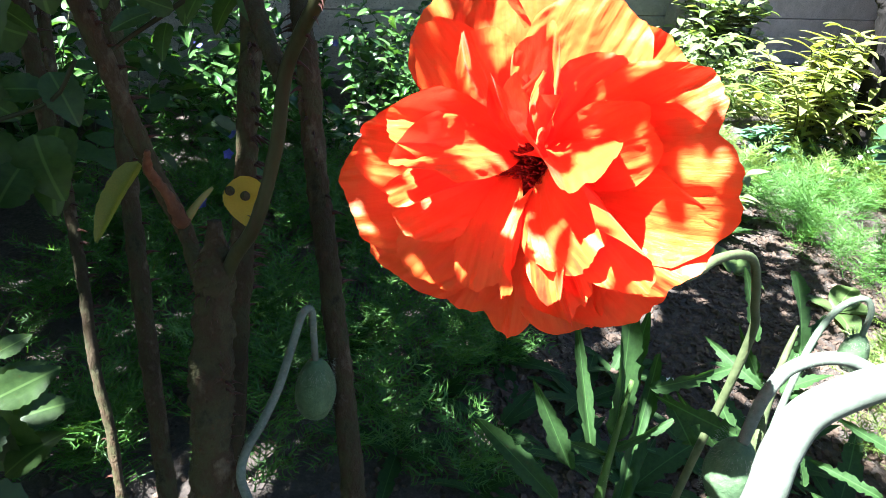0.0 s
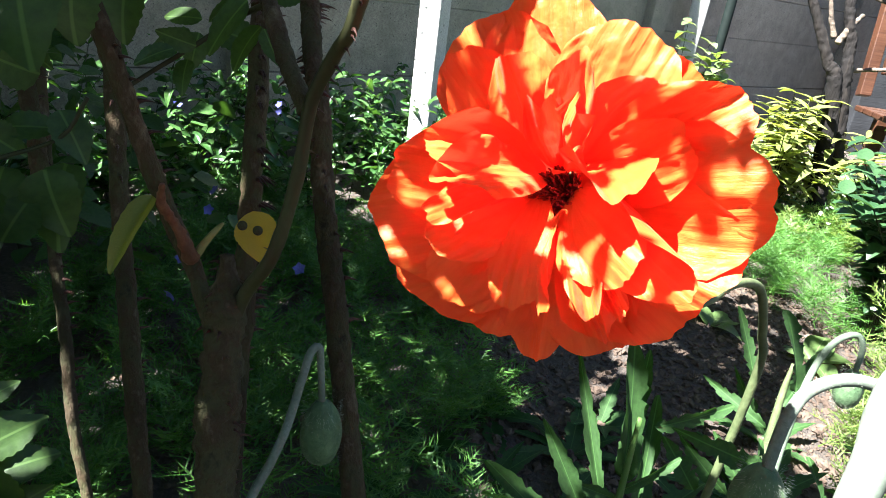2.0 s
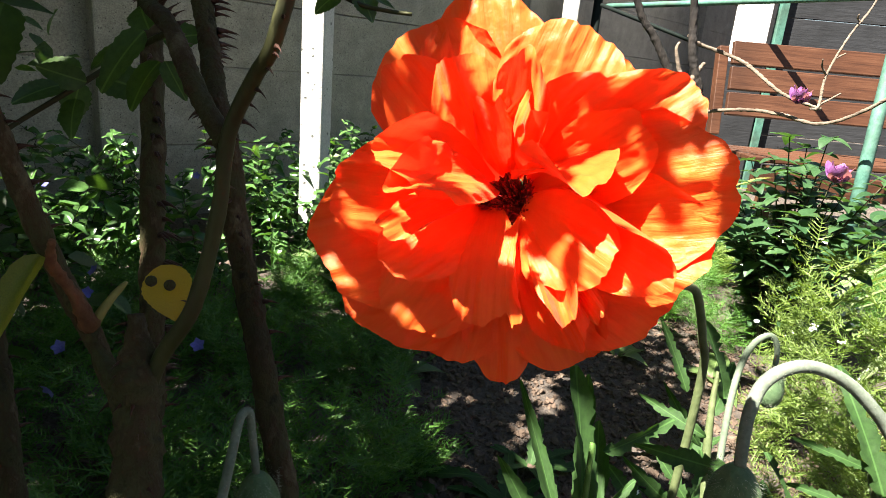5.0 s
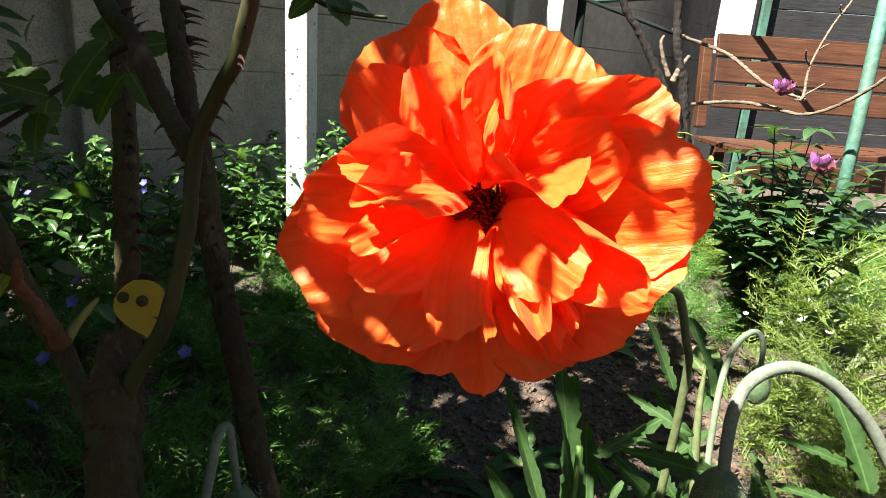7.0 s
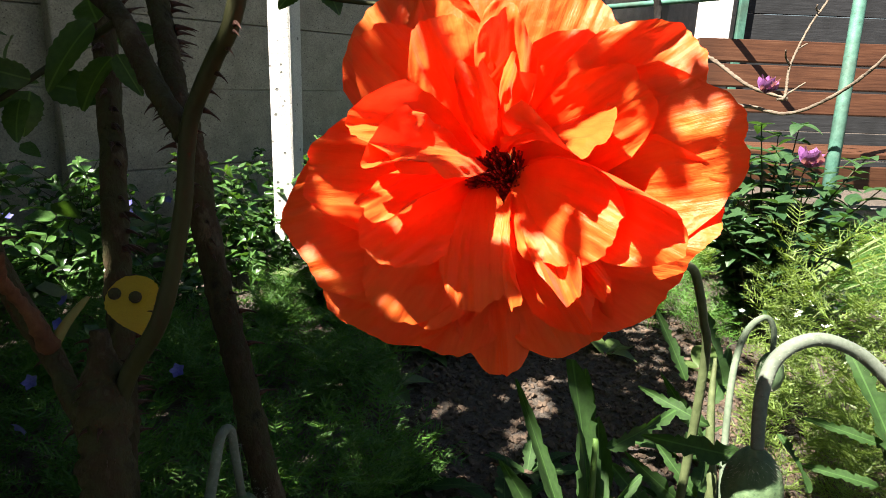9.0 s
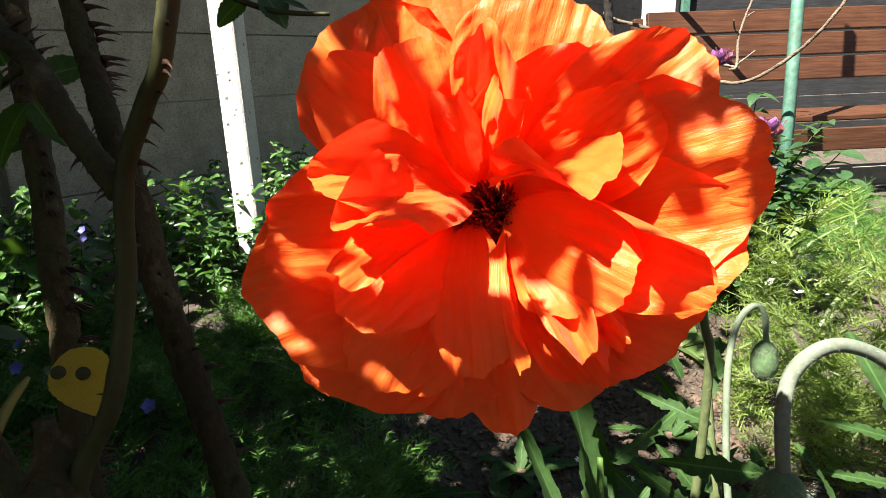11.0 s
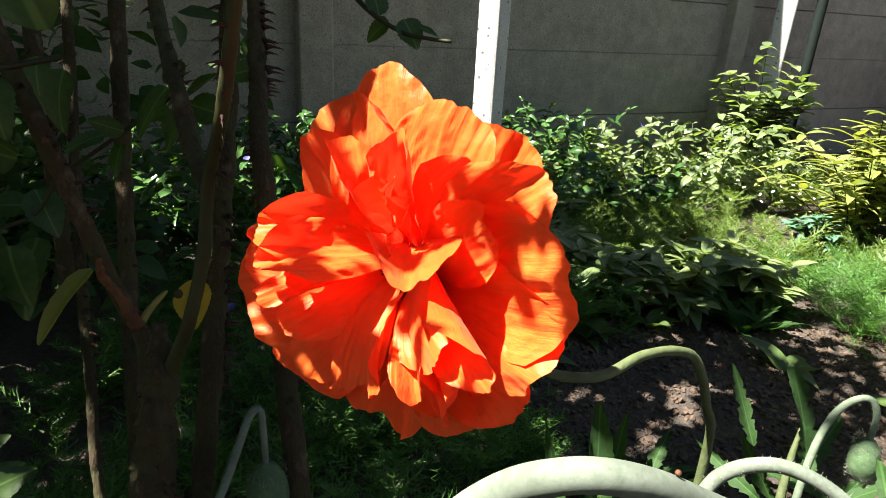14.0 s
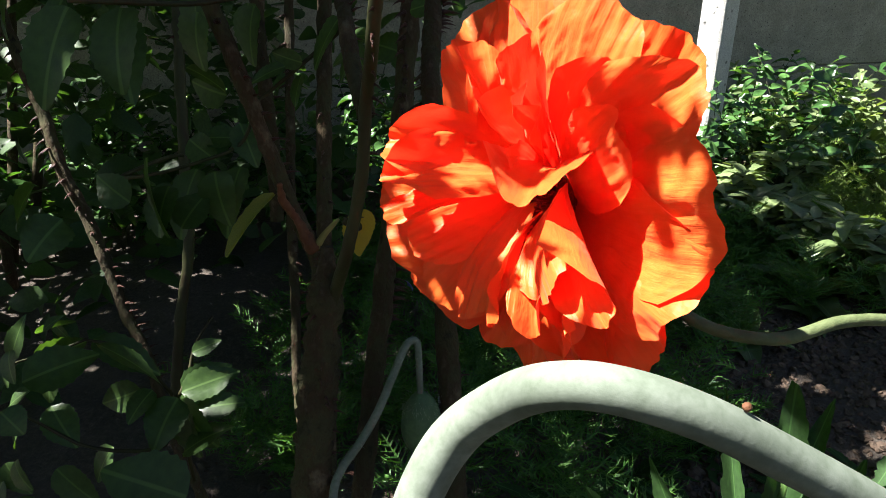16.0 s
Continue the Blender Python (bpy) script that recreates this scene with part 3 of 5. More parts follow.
    bmesh.ops.create_uvsphere(bm, u_segments=24, v_segments=12, radius=1.0, matrix=Matrix.Translation((-0.002, -0.008, -0.011)) @ Matrix.Diagonal((0.013, 0.014, 0.005, 1)))
    part("receptacle", bm, HEART, poppy, "dark red base of the petals").matrix_local = FLOWER_FRAME
    tube("stem", [(-0.1141, 0.0549, 0.5657), (-0.1000, 0.0680, 0.5530), (-0.0800, 0.0660, 0.5250), (-0.0600, 0.0620, 0.5110), (-0.0350, 0.0640, 0.5080), (-0.0120, 0.0780, 0.5110), (0.0100, 0.0920, 0.5065), (0.0240, 0.0990, 0.4970), (0.0340, 0.1000, 0.4720), (0.0400, 0.1000, 0.4400), (0.0360, 0.1000, 0.3000), (0.0500, 0.1100, 0.1000), (0.0500, 0.1200, 0.0000)], [0.0023, 0.0023, 0.0024, 0.0027], STEM, poppy, 80, 12, 0.05)
    return poppy


build_poppy()


# ---- poppy buds ----
def hairs(name, line, radius, count, length, parent, seed):
    """Fine bristles standing out from a stem."""
    rnd = random.Random(seed)
    pts = spline(line, 80)
    verts, faces = [], []
    for k in range(count):
        i = rnd.randrange(1, 79)
        t = (pts[i + 1 if i < 79 else i] - pts[i - 1]).normalized()
        d = t.orthogonal().normalized()
        d.rotate(Matrix.Rotation(rnd.uniform(0, 6.283), 3, t))
        d = (d + t * rnd.uniform(-0.3, 0.5)).normalized()
        p = pts[i] + d * radius * 0.95
        ln, w = length * rnd.uniform(0.5, 1.2), 0.00009
        sd = d.cross(t).normalized()
        b = len(verts)
        verts += [p + sd * w, p - sd * w, p + t * w * 1.5, p + d * ln]
        faces += [(b, b + 1, b + 3), (b + 1, b + 2, b + 3), (b + 2, b, b + 3)]
    return tagged(raw(name, verts, faces, HAIR, parent, "fine pale bristles"), kind="stuff")


def build_bud(line, radii, size, label, hair=260, hang=None, bristle=0.0022, skin=STEM):
    bud = thing("poppy_bud", label, "poppy bud", group="nodding poppy buds")
    stem = tube("stem", line, radii, skin, bud, 90, 16, 0.008)
    if hair:
        hairs("bristles", line, sum(radii) / len(radii), hair, bristle, stem, len(line))
    if size:
        end = Vector(line[-1])
        way = (end - Vector(line[-2])).normalized() if hang is None else Vector(hang).normalized()
        bm = bmesh.new()
        bmesh.ops.create_uvsphere(bm, u_segments=24, v_segments=18, radius=1.0)
        for v in bm.verts:
            a = math.atan2(v.co.y, v.co.x)
            k = 1 - 0.10 * abs(math.cos(a)) ** 14
            taper = 1 + 0.12 * v.co.z
            v.co.x *= k * taper
            v.co.y *= k * taper
        m = aim(end + way * size[1] * 0.92, way, (0.3, 1, 0)) @ Matrix.Rotation(radians(90), 4, "X") @ Matrix.Diagonal((size[0], size[0], -size[1], 1))
        bmesh.ops.transform(bm, matrix=m, verts=bm.verts)
        bmesh.ops.reverse_faces(bm, faces=bm.faces)
        ob = part("bud", bm, BUD, bud, "dark green hairy closed bud")
        ln = [end + way * size[1] * f for f in (0.0, 0.3, 0.8, 1.3, 1.8)]
        hairs("bristles", ln, size[0] * 0.9, 800, 0.0024, ob, 3)
    return bud


near_stem = build_bud([(-0.1097, -0.1125, 0.4849), (-0.1107, -0.1031, 0.5294), (-0.1106, -0.0988, 0.5505), (-0.1090, -0.0966, 0.5636), (-0.1070, -0.0935, 0.5709), (-0.1033, -0.0914, 0.5775), (-0.0965, -0.0933, 0.5856), (-0.0902, -0.0970, 0.5913), (-0.0841, -0.0975, 0.5921), (-0.0764, -0.0960, 0.5895), (-0.0681, -0.0933, 0.5843), (-0.0582, -0.0897, 0.5774), (-0.0437, -0.0834, 0.5654), (-0.0180, -0.0675, 0.5361), (0.0271, -0.0421, 0.4593)], [0.0031, 0.0031, 0.0031, 0.0025, 0.0024, 0.0024, 0.0026], None, "thick pale downy poppy stem arching over", 0, skin=DOWNY_STEM)
bm = bmesh.new()
bmesh.ops.create_uvsphere(bm, u_segments=10, v_segments=6, radius=0.0005, matrix=Matrix.Translation((-0.0728, -0.0947, 0.5908)))
part("speck", bm, CUT, near_stem, "small orange-brown speck")
build_bud([(-0.2142, 0.0599, 0.3283), (-0.2286, 0.0721, 0.3396), (-0.2377, 0.0841, 0.3521), (-0.2360, 0.0941, 0.3634), (-0.2283, 0.1037, 0.3758), (-0.2207, 0.1150, 0.3916), (-0.2148, 0.1279, 0.4108), (-0.2101, 0.1391, 0.4256), (-0.2056, 0.1437, 0.4258), (-0.2041, 0.1429, 0.4133), (-0.2022, 0.1379, 0.3917)], [0.0026, 0.0026, 0.0024, 0.0020], (0.0130, 0.0225), "nodding poppy bud on a hooked pale stem", skin=DOWNY_STEM, hang=(0.02, -0.05, -1))
build_bud([(0.1286, -0.0136, 0.3879), (0.0982, 0.0061, 0.4242), (0.0797, 0.0194, 0.4553), (0.0684, 0.0246, 0.4688), (0.0544, 0.0304, 0.4807), (0.0380, 0.0354, 0.4870), (0.0236, 0.0374, 0.4859), (0.0115, 0.0370, 0.4797), (0.0037, 0.0335, 0.4692), (-0.0012, 0.0290, 0.4591), (-0.0053, 0.0240, 0.4481)], [0.0032, 0.0030, 0.0030, 0.0026], (0.0120, 0.0180), "hairy poppy bud hanging from an arched stem", skin=DOWNY_STEM, hang=(0, -0.05, -1))
build_bud([(0.1408, 0.1510, 0.2541), (0.1470, 0.1670, 0.3102), (0.1577, 0.1818, 0.3664), (0.1677, 0.1892, 0.3985), (0.1788, 0.1915, 0.4155), (0.1913, 0.1900, 0.4218), (0.1968, 0.1857, 0.4131), (0.1941, 0.1808, 0.3951)], [0.0026, 0.0026, 0.0024, 0.0020], (0.0100, 0.0170), "small poppy bud on a hooked stem above soil", skin=PALE_STEM, hang=(0.05, 0.0, -1))


# ---- rose bush ----
def thorn_mesh():
    v, f = tube_data([(0, 0, -0.001), (0, 0.35, 0.0), (0, 0.8, -0.16), (0, 1.0, -0.30)], [0.20, 0.09, 0.035, 0.008], 6, 5)
    me = bpy.data.meshes.new("thorn")
    me.from_pydata([(x * 0.8, y, z * 1.0) for x, y, z in v], [], f)
    me.materials.append(THORN)
    me.polygons.foreach_set("use_smooth", [True] * len(me.polygons))
    return me


THORN_MESH = thorn_mesh()


def build_cane(bush, line, radii, material, thorns=8, size=0.008, seed=0, n=130, rough=0.16):
    cane = tube("cane", line, radii, material, bush, n, 14, rough, seed=seed)
    rnd = random.Random(seed + 40)
    pts = spline(line, 60)
    for k in range(thorns):
        i = 2 + int((k * 0.618 + rnd.uniform(0, 0.05)) % 1.0 * 56)
        t = (pts[i + 1] - pts[i - 1]).normalized()
        if t.z < 0:
            t = -t
        a = k * 2.4 + rnd.uniform(-0.3, 0.3)
        d = (t.cross(Vector((0, 1, 0))).normalized() * math.cos(a) + Vector((0, 1, 0)) * math.sin(a)).normalized()
        f = i / 59 * (len(radii) - 1)
        j = min(int(f), len(radii) - 2)
        r = radii[j] + (radii[j + 1] - radii[j]) * (f - j)
        ob = new("thorn", THORN_MESH)
        ob.parent = cane
        ob.matrix_local = aim(pts[i] + d * r * 1.0, d, t, size * rnd.uniform(0.6, 1.2))
    return cane


LEAFLET = leaf_data(1.0, 0.62, 0.18, 0.22, 16, 1.0, 0.02, 0.05)


def leaf_mesh(name, data, material):
    me = bpy.data.meshes.new(name)
    me.from_pydata(data[0].tolist(), [], data[1])
    me.materials.append(material)
    me.polygons.foreach_set("use_smooth", [True] * len(me.polygons))
    return me


ROSE_LEAF_MESH = leaf_mesh("rose_leaf", LEAFLET, VEINED_LEAF)
EYE_SIDE = Vector((-0.15, -0.75, 0.55))


def place_leaves(owner, specs, mesh, width, up=EYE_SIDE, wobble=0.35, seed=0):
    """Single leaves, each from its base to its tip, as wide as given."""
    rnd = random.Random(seed)
    for x, y, z, x2, y2, z2, w in specs:
        way = Vector((x2 - x, y2 - y, z2 - z))
        tilt = Vector(up) + Vector((rnd.gauss(0, wobble), rnd.gauss(0, wobble), rnd.gauss(0, wobble)))
        ob = new("leaf", mesh)
        ob.parent = owner
        ob.matrix_local = aim((x, y, z), way, tilt) @ Matrix.Diagonal((w / width, way.length, (w / width + way.length) / 2, 1))


# gaps kept in the leaf cover to put sun on chosen spots below
GAPS = [(FLOWER + Vector((0.0, -0.01, 0.0)), 0.115), (Vector((-0.09, -0.09, 0.585)), 0.07), (Vector((-0.216, -0.003, 0.660)), 0.035), (Vector((-0.40, 0.18, 0.36)), 0.042), (Vector((-0.42, 0.32, 0.18)), 0.085), (Vector((-0.235, 0.088, 0.358)), 0.012), (Vector((-0.47, 0.12, 0.34)), 0.050), (Vector((-0.62, 0.29, 0.36)), 0.04), (Vector((0.66, 0.53, 0.0)), 0.13), (Vector((0.42, 1.34, 0.1)), 0.08), (Vector((0.80, 1.32, 0.1)), 0.12), (Vector((-0.16, 1.52, 0.22)), 0.13), (Vector((0.06, 1.55, 0.2)), 0.12), (Vector((-0.42, 1.60, 0.28)), 0.06), (Vector((-0.05, 1.28, 0.12)), 0.07)]
GAPS += [(Vector((-1.0 + 0.09 * k, 1.48 + 0.040 * k - 0.12 * (k % 3), 0.30)), 0.055 + 0.012 * (k * 7 % 4)) for k in range(14)]
GAPS += [(Vector(p), r) for p, r in (((-0.04, -0.085, 0.565), 0.06), ((-0.01, -0.06, 0.53), 0.05), ((0.03, 0.034, 0.48), 0.055), ((0.10, 0.005, 0.43), 0.05), ((0.18, 0.187, 0.41), 0.02), ((0.15, 0.20, 0.36), 0.04), ((0.0, 0.14, 0.38), 0.04), ((0.70, 0.64, 0.0), 0.08), ((-0.12, 0.47, 0.05), 0.040), ((0.0, 0.44, 0.05), 0.040), ((-0.20, 0.56, 0.05), 0.040), ((-0.05, 0.66, 0.05), 0.035), ((0.25, 0.62, 0.0), 0.030), ((0.34, 0.76, 0.0), 0.034), ((0.43, 0.66, 0.0), 0.034), ((0.30, 0.50, 0.0), 0.030), ((0.40, 0.86, 0.0), 0.028), ((0.20, 0.82, 0.0), 0.028), ((-0.06, 0.56, 0.08), 0.035), ((0.08, 0.64, 0.08), 0.035), ((-0.14, 0.74, 0.08), 0.035), ((0.14, 0.46, 0.05), 0.03), ((0.10, 0.52, 0.05), 0.03), ((-0.02, 0.80, 0.05), 0.03), ((0.04, 1.83, 0.35), 0.09), ((0.04, 1.83, 0.55), 0.09), ((0.04, 1.83, 0.75), 0.09), ((0.04, 1.83, 0.95), 0.09), ((0.04, 1.83, 1.15), 0.09), ((0.13, 0.20, 0.37), 0.06), ((0.0, 0.14, 0.36), 0.06), ((0.06, 0.16, 0.32), 0.05), ((0.28, 0.70, 0.0), 0.045), ((0.38, 0.80, 0.0), 0.05), ((0.46, 0.58, 0.0), 0.05), ((0.22, 0.56, 0.0), 0.03), ((-0.16, 0.64, 0.05), 0.045), ((0.30, 1.15, 0.08), 0.05), ((0.55, 1.20, 0.08), 0.07), ((0.68, 1.08, 0.08), 0.05), ((0.20, 1.28, 0.10), 0.06), ((0.42, 1.06, 0.05), 0.04))]


def build_rose():
    bush = thing("rose_bush", "old thorny rose bush with bare brown lower canes", "rose bush")
    build_cane(bush, [(-0.345, 0.142, 0.730), (-0.332, 0.144, 0.680), (-0.323, 0.146, 0.643), (-0.315, 0.149, 0.606), (-0.305, 0.151, 0.569), (-0.296, 0.153, 0.531), (-0.285, 0.155, 0.494), (-0.275, 0.155, 0.465), (-0.258, 0.126, 0.438)], [0.0052, 0.0048, 0.0046, 0.0050], CANE, 26, 0.008, 1)
    build_cane(bush, [(-0.254, 0.134, 0.487), (-0.254, 0.126, 0.459), (-0.255, 0.112, 0.419), (-0.255, 0.096, 0.373), (-0.255, 0.078, 0.323), (-0.253, 0.055, 0.264)], [0.0030, 0.0100, 0.0108, 0.0116, 0.0120, 0.0128], CANE, 26, 0.006, 2, 130, 0.24)
    build_cane(bush, [(-0.261, 0.361, 0.783), (-0.258, 0.307, 0.654), (-0.257, 0.278, 0.579), (-0.257, 0.246, 0.500), (-0.258, 0.221, 0.433), (-0.260, 0.198, 0.372), (-0.262, 0.172, 0.302), (-0.262, 0.141, 0.224)], [0.0066, 0.0070, 0.0076, 0.0080], CANE, 150, 0.0105, 3)
    build_cane(bush, [(-0.216, 0.212, 0.565), (-0.212, 0.203, 0.532), (-0.209, 0.196, 0.501), (-0.200, 0.179, 0.450), (-0.191, 0.160, 0.394), (-0.178, 0.130, 0.316), (-0.168, 0.104, 0.245)], [0.0066, 0.0070, 0.0074, 0.0080], CANE, 22, 0.009, 4)
    build_cane(bush, [(-0.282, 0.222, 0.700), (-0.262, 0.190, 0.650), (-0.247, 0.165, 0.622), (-0.236, 0.145, 0.6095), (-0.226, 0.130, 0.586), (-0.2155, 0.118, 0.567)], [0.0040, 0.0040, 0.0042, 0.0044], CANE, 26, 0.007, 5)
    build_cane(bush, [(-0.246, 0.334, 0.777), (-0.235, 0.291, 0.698), (-0.226, 0.252, 0.626), (-0.221, 0.229, 0.589), (-0.216, 0.210, 0.561)], [0.0055, 0.0057, 0.0062], CANE, 70, 0.010, 6)
    build_cane(bush, [(-0.176, 0.076, 0.700), (-0.186, 0.085, 0.655), (-0.194, 0.092, 0.623), (-0.199, 0.096, 0.605), (-0.205, 0.105, 0.593), (-0.214, 0.115, 0.5705), (-0.219, 0.115, 0.536), (-0.229, 0.113, 0.498), (-0.243, 0.124, 0.471), (-0.252, 0.124, 0.448)], [0.0030, 0.0030, 0.0031, 0.0034, 0.0040], GREEN_CANE, 22, 0.0060, 71, 130, 0.08)
    build_cane(bush, [(-0.521, 0.590, 0.768), (-0.496, 0.518, 0.612), (-0.478, 0.463, 0.488), (-0.462, 0.412, 0.373), (-0.444, 0.371, 0.282), (-0.434, 0.340, 0.210), (-0.419, 0.314, 0.149), (-0.406, 0.282, 0.076)], [0.0055, 0.0055, 0.0055, 0.0050], CANE, 90, 0.010, 9)
    build_cane(bush, [(-0.414, 0.482, 0.758), (-0.396, 0.419, 0.613), (-0.384, 0.372, 0.500), (-0.371, 0.327, 0.394), (-0.361, 0.294, 0.312), (-0.348, 0.256, 0.220), (-0.337, 0.226, 0.144)], [0.0070, 0.0075, 0.0080], CANE, 22, 0.010, 10)
    build_cane(bush, [(-0.494, 0.482, 0.784), (-0.473, 0.424, 0.637), (-0.466, 0.404, 0.570), (-0.455, 0.387, 0.513), (-0.446, 0.371, 0.454), (-0.441, 0.355, 0.397)], [0.0070, 0.0070, 0.0070], CANE, 22, 0.011, 11)
    build_cane(bush, [(-0.762, 0.370, 0.705), (-0.721, 0.339, 0.601), (-0.673, 0.315, 0.506), (-0.651, 0.301, 0.452), (-0.628, 0.294, 0.411), (-0.603, 0.283, 0.359), (-0.581, 0.271, 0.308), (-0.556, 0.262, 0.263), (-0.531, 0.243, 0.195), (-0.503, 0.233, 0.143), (-0.472, 0.217, 0.079)], [0.0060, 0.0060, 0.0055], CANE, 100, 0.010, 12)
    build_cane(bush, [(-0.523, 0.399, 0.761), (-0.509, 0.354, 0.638), (-0.502, 0.328, 0.558), (-0.492, 0.297, 0.466), (-0.486, 0.275, 0.396), (-0.492, 0.253, 0.333), (-0.494, 0.227, 0.260)], [0.0050, 0.0048, 0.0050], GREEN_CANE, 4, 0.007, 13)
    tube("twig", [(-0.102, 0.255, 0.634), (-0.118, 0.262, 0.635), (-0.135, 0.269, 0.638), (-0.158, 0.281, 0.650), (-0.190, 0.302, 0.678)], [0.0012, 0.0016, 0.0022], GREEN_CANE, bush, 20, 6)
    tube("stub", [(-0.276, 0.155, 0.472), (-0.283, 0.152, 0.492), (-0.288, 0.147, 0.507), (-0.286, 0.143, 0.519)], [0.0040, 0.0030, 0.0012], CUT, bush, 30, 9, 0.45, "reddish dried stub")
    tube("stub", [(-0.275, 0.156, 0.474), (-0.270, 0.159, 0.482), (-0.264, 0.162, 0.489), (-0.261, 0.163, 0.492)], [0.0026, 0.0020, 0.0008], OLIVE_STEM, bush, 12, 6, 0.1)
    for line in [[(-0.427, 0.163, 0.231), (-0.436, 0.172, 0.290), (-0.437, 0.169, 0.321), (-0.455, 0.161, 0.350), (-0.477, 0.148, 0.375), (-0.492, 0.126, 0.374), (-0.501, 0.108, 0.377), (-0.509, 0.089, 0.378)], [(-0.417, 0.156, 0.330), (-0.410, 0.134, 0.304), (-0.427, 0.117, 0.304), (-0.455, 0.101, 0.315), (-0.472, 0.092, 0.334), (-0.483, 0.084, 0.348), (-0.495, 0.068, 0.348)], [(-0.414, 0.157, 0.329), (-0.411, 0.168, 0.343), (-0.411, 0.181, 0.362), (-0.403, 0.197, 0.380)]]:
        tube("twig", line, [0.0018, 0.0014, 0.0008], GREEN_CANE, bush, 16, 6)
    place_leaves(bush, [
    (-0.483, 0.153, 0.371, -0.430, 0.160, 0.348, 0.028),
    (-0.406, 0.161, 0.333, -0.388, 0.190, 0.331, 0.024),
    (-0.414, 0.157, 0.329, -0.390, 0.126, 0.297, 0.038),
    (-0.408, 0.173, 0.360, -0.389, 0.184, 0.369, 0.014),
    (-0.507, 0.119, 0.368, -0.485, 0.150, 0.367, 0.030),
    (-0.494, 0.101, 0.392, -0.502, 0.086, 0.367, 0.016),
    (-0.463, 0.052, 0.341, -0.447, 0.047, 0.320, 0.018),
    (-0.459, 0.124, 0.294, -0.474, 0.106, 0.268, 0.024),
    (-0.427, 0.127, 0.277, -0.406, 0.118, 0.243, 0.042),
    (-0.514, 0.148, 0.384, -0.502, 0.145, 0.370, 0.011),
    (-0.474, 0.078, 0.355, -0.493, 0.070, 0.327, 0.020),
    (-0.499, 0.103, 0.279, -0.466, 0.100, 0.250, 0.027),
    (-0.443, 0.149, 0.334, -0.475, 0.132, 0.323, 0.027),
    (-0.423, 0.144, 0.309, -0.440, 0.123, 0.278, 0.031),
    (-0.484, 0.118, 0.373, -0.490, 0.102, 0.343, 0.025),
    (-0.509, 0.128, 0.387, -0.500, 0.155, 0.388, 0.013),
    (-0.495, 0.097, 0.385, -0.485, 0.105, 0.419, 0.016),
    (-0.482, 0.104, 0.343, -0.455, 0.092, 0.322, 0.027),
    (-0.493, 0.084, 0.356, -0.482, 0.094, 0.370, 0.018),
    (-0.463, 0.047, 0.331, -0.472, 0.031, 0.304, 0.022),
    (-0.460, 0.059, 0.305, -0.463, 0.040, 0.292, 0.023),
], ROSE_LEAF_MESH, 0.62, seed=1)
    place_leaves(bush, [
    (-0.368, 0.132, 0.609, -0.328, 0.088, 0.583, 0.031),
    (-0.406, 0.136, 0.620, -0.420, 0.107, 0.570, 0.029),
    (-0.388, 0.228, 0.622, -0.390, 0.209, 0.583, 0.035),
    (-0.380, 0.272, 0.610, -0.380, 0.255, 0.576, 0.038),
    (-0.404, 0.107, 0.631, -0.412, 0.092, 0.605, 0.026),
    (-0.402, 0.204, 0.629, -0.404, 0.192, 0.606, 0.022),
    (-0.304, 0.295, 0.574, -0.337, 0.303, 0.565, 0.017),
    (-0.300, 0.308, 0.584, -0.331, 0.318, 0.584, 0.015),
    (-0.293, 0.294, 0.583, -0.268, 0.295, 0.609, 0.023),
    (-0.289, 0.292, 0.580, -0.255, 0.280, 0.576, 0.026),
    (-0.299, 0.294, 0.576, -0.306, 0.288, 0.551, 0.019),
    (-0.249, 0.266, 0.605, -0.224, 0.261, 0.613, 0.017),
], ROSE_LEAF_MESH, 0.62, seed=2)
    place_leaves(bush, [
    (-0.144, 0.277, 0.644, -0.162, 0.280, 0.632, 0.017),
    (-0.134, 0.273, 0.646, -0.123, 0.264, 0.630, 0.020),
    (-0.124, 0.268, 0.642, -0.110, 0.262, 0.638, 0.006),
    (-0.151, 0.280, 0.647, -0.157, 0.289, 0.671, 0.018),
], ROSE_LEAF_MESH, 0.62, seed=3)
    place_leaves(bush, [
        (-0.224, 0.009, 0.680, -0.211, -0.011, 0.646, 0.046), (-0.244, 0.017, 0.670, -0.230, 0.013, 0.652, 0.023),
        (-0.201, 0.034, 0.676, -0.200, 0.025, 0.651, 0.027), (-0.210, 0.021, 0.660, -0.203, 0.024, 0.651, 0.007),
    ], ROSE_LEAF_MESH, 0.62, seed=4)
    place_leaves(bush, [
        (-0.248, 0.162, 0.608, -0.270, 0.158, 0.583, 0.017), (-0.244, 0.182, 0.595, -0.260, 0.169, 0.577, 0.022), (-0.281, 0.156, 0.583, -0.295, 0.142, 0.579, 0.012),
        (-0.277, 0.166, 0.577, -0.280, 0.154, 0.563, 0.013), (-0.271, 0.158, 0.585, -0.289, 0.154, 0.590, 0.012), (-0.240, 0.162, 0.596, -0.232, 0.152, 0.581, 0.010),
        (-0.247, 0.172, 0.609, -0.253, 0.181, 0.622, 0.016), (-0.165, 0.230, 0.694, -0.183, 0.230, 0.659, 0.029),
    ], ROSE_LEAF_MESH, 0.62, seed=5)
    tube("twig", [(-0.236, 0.145, 0.609), (-0.252, 0.166, 0.600), (-0.275, 0.163, 0.583), (-0.296, 0.160, 0.568), (-0.306, 0.152, 0.560)], [0.0016, 0.0013, 0.0010], GREEN_CANE, bush, 20, 6)
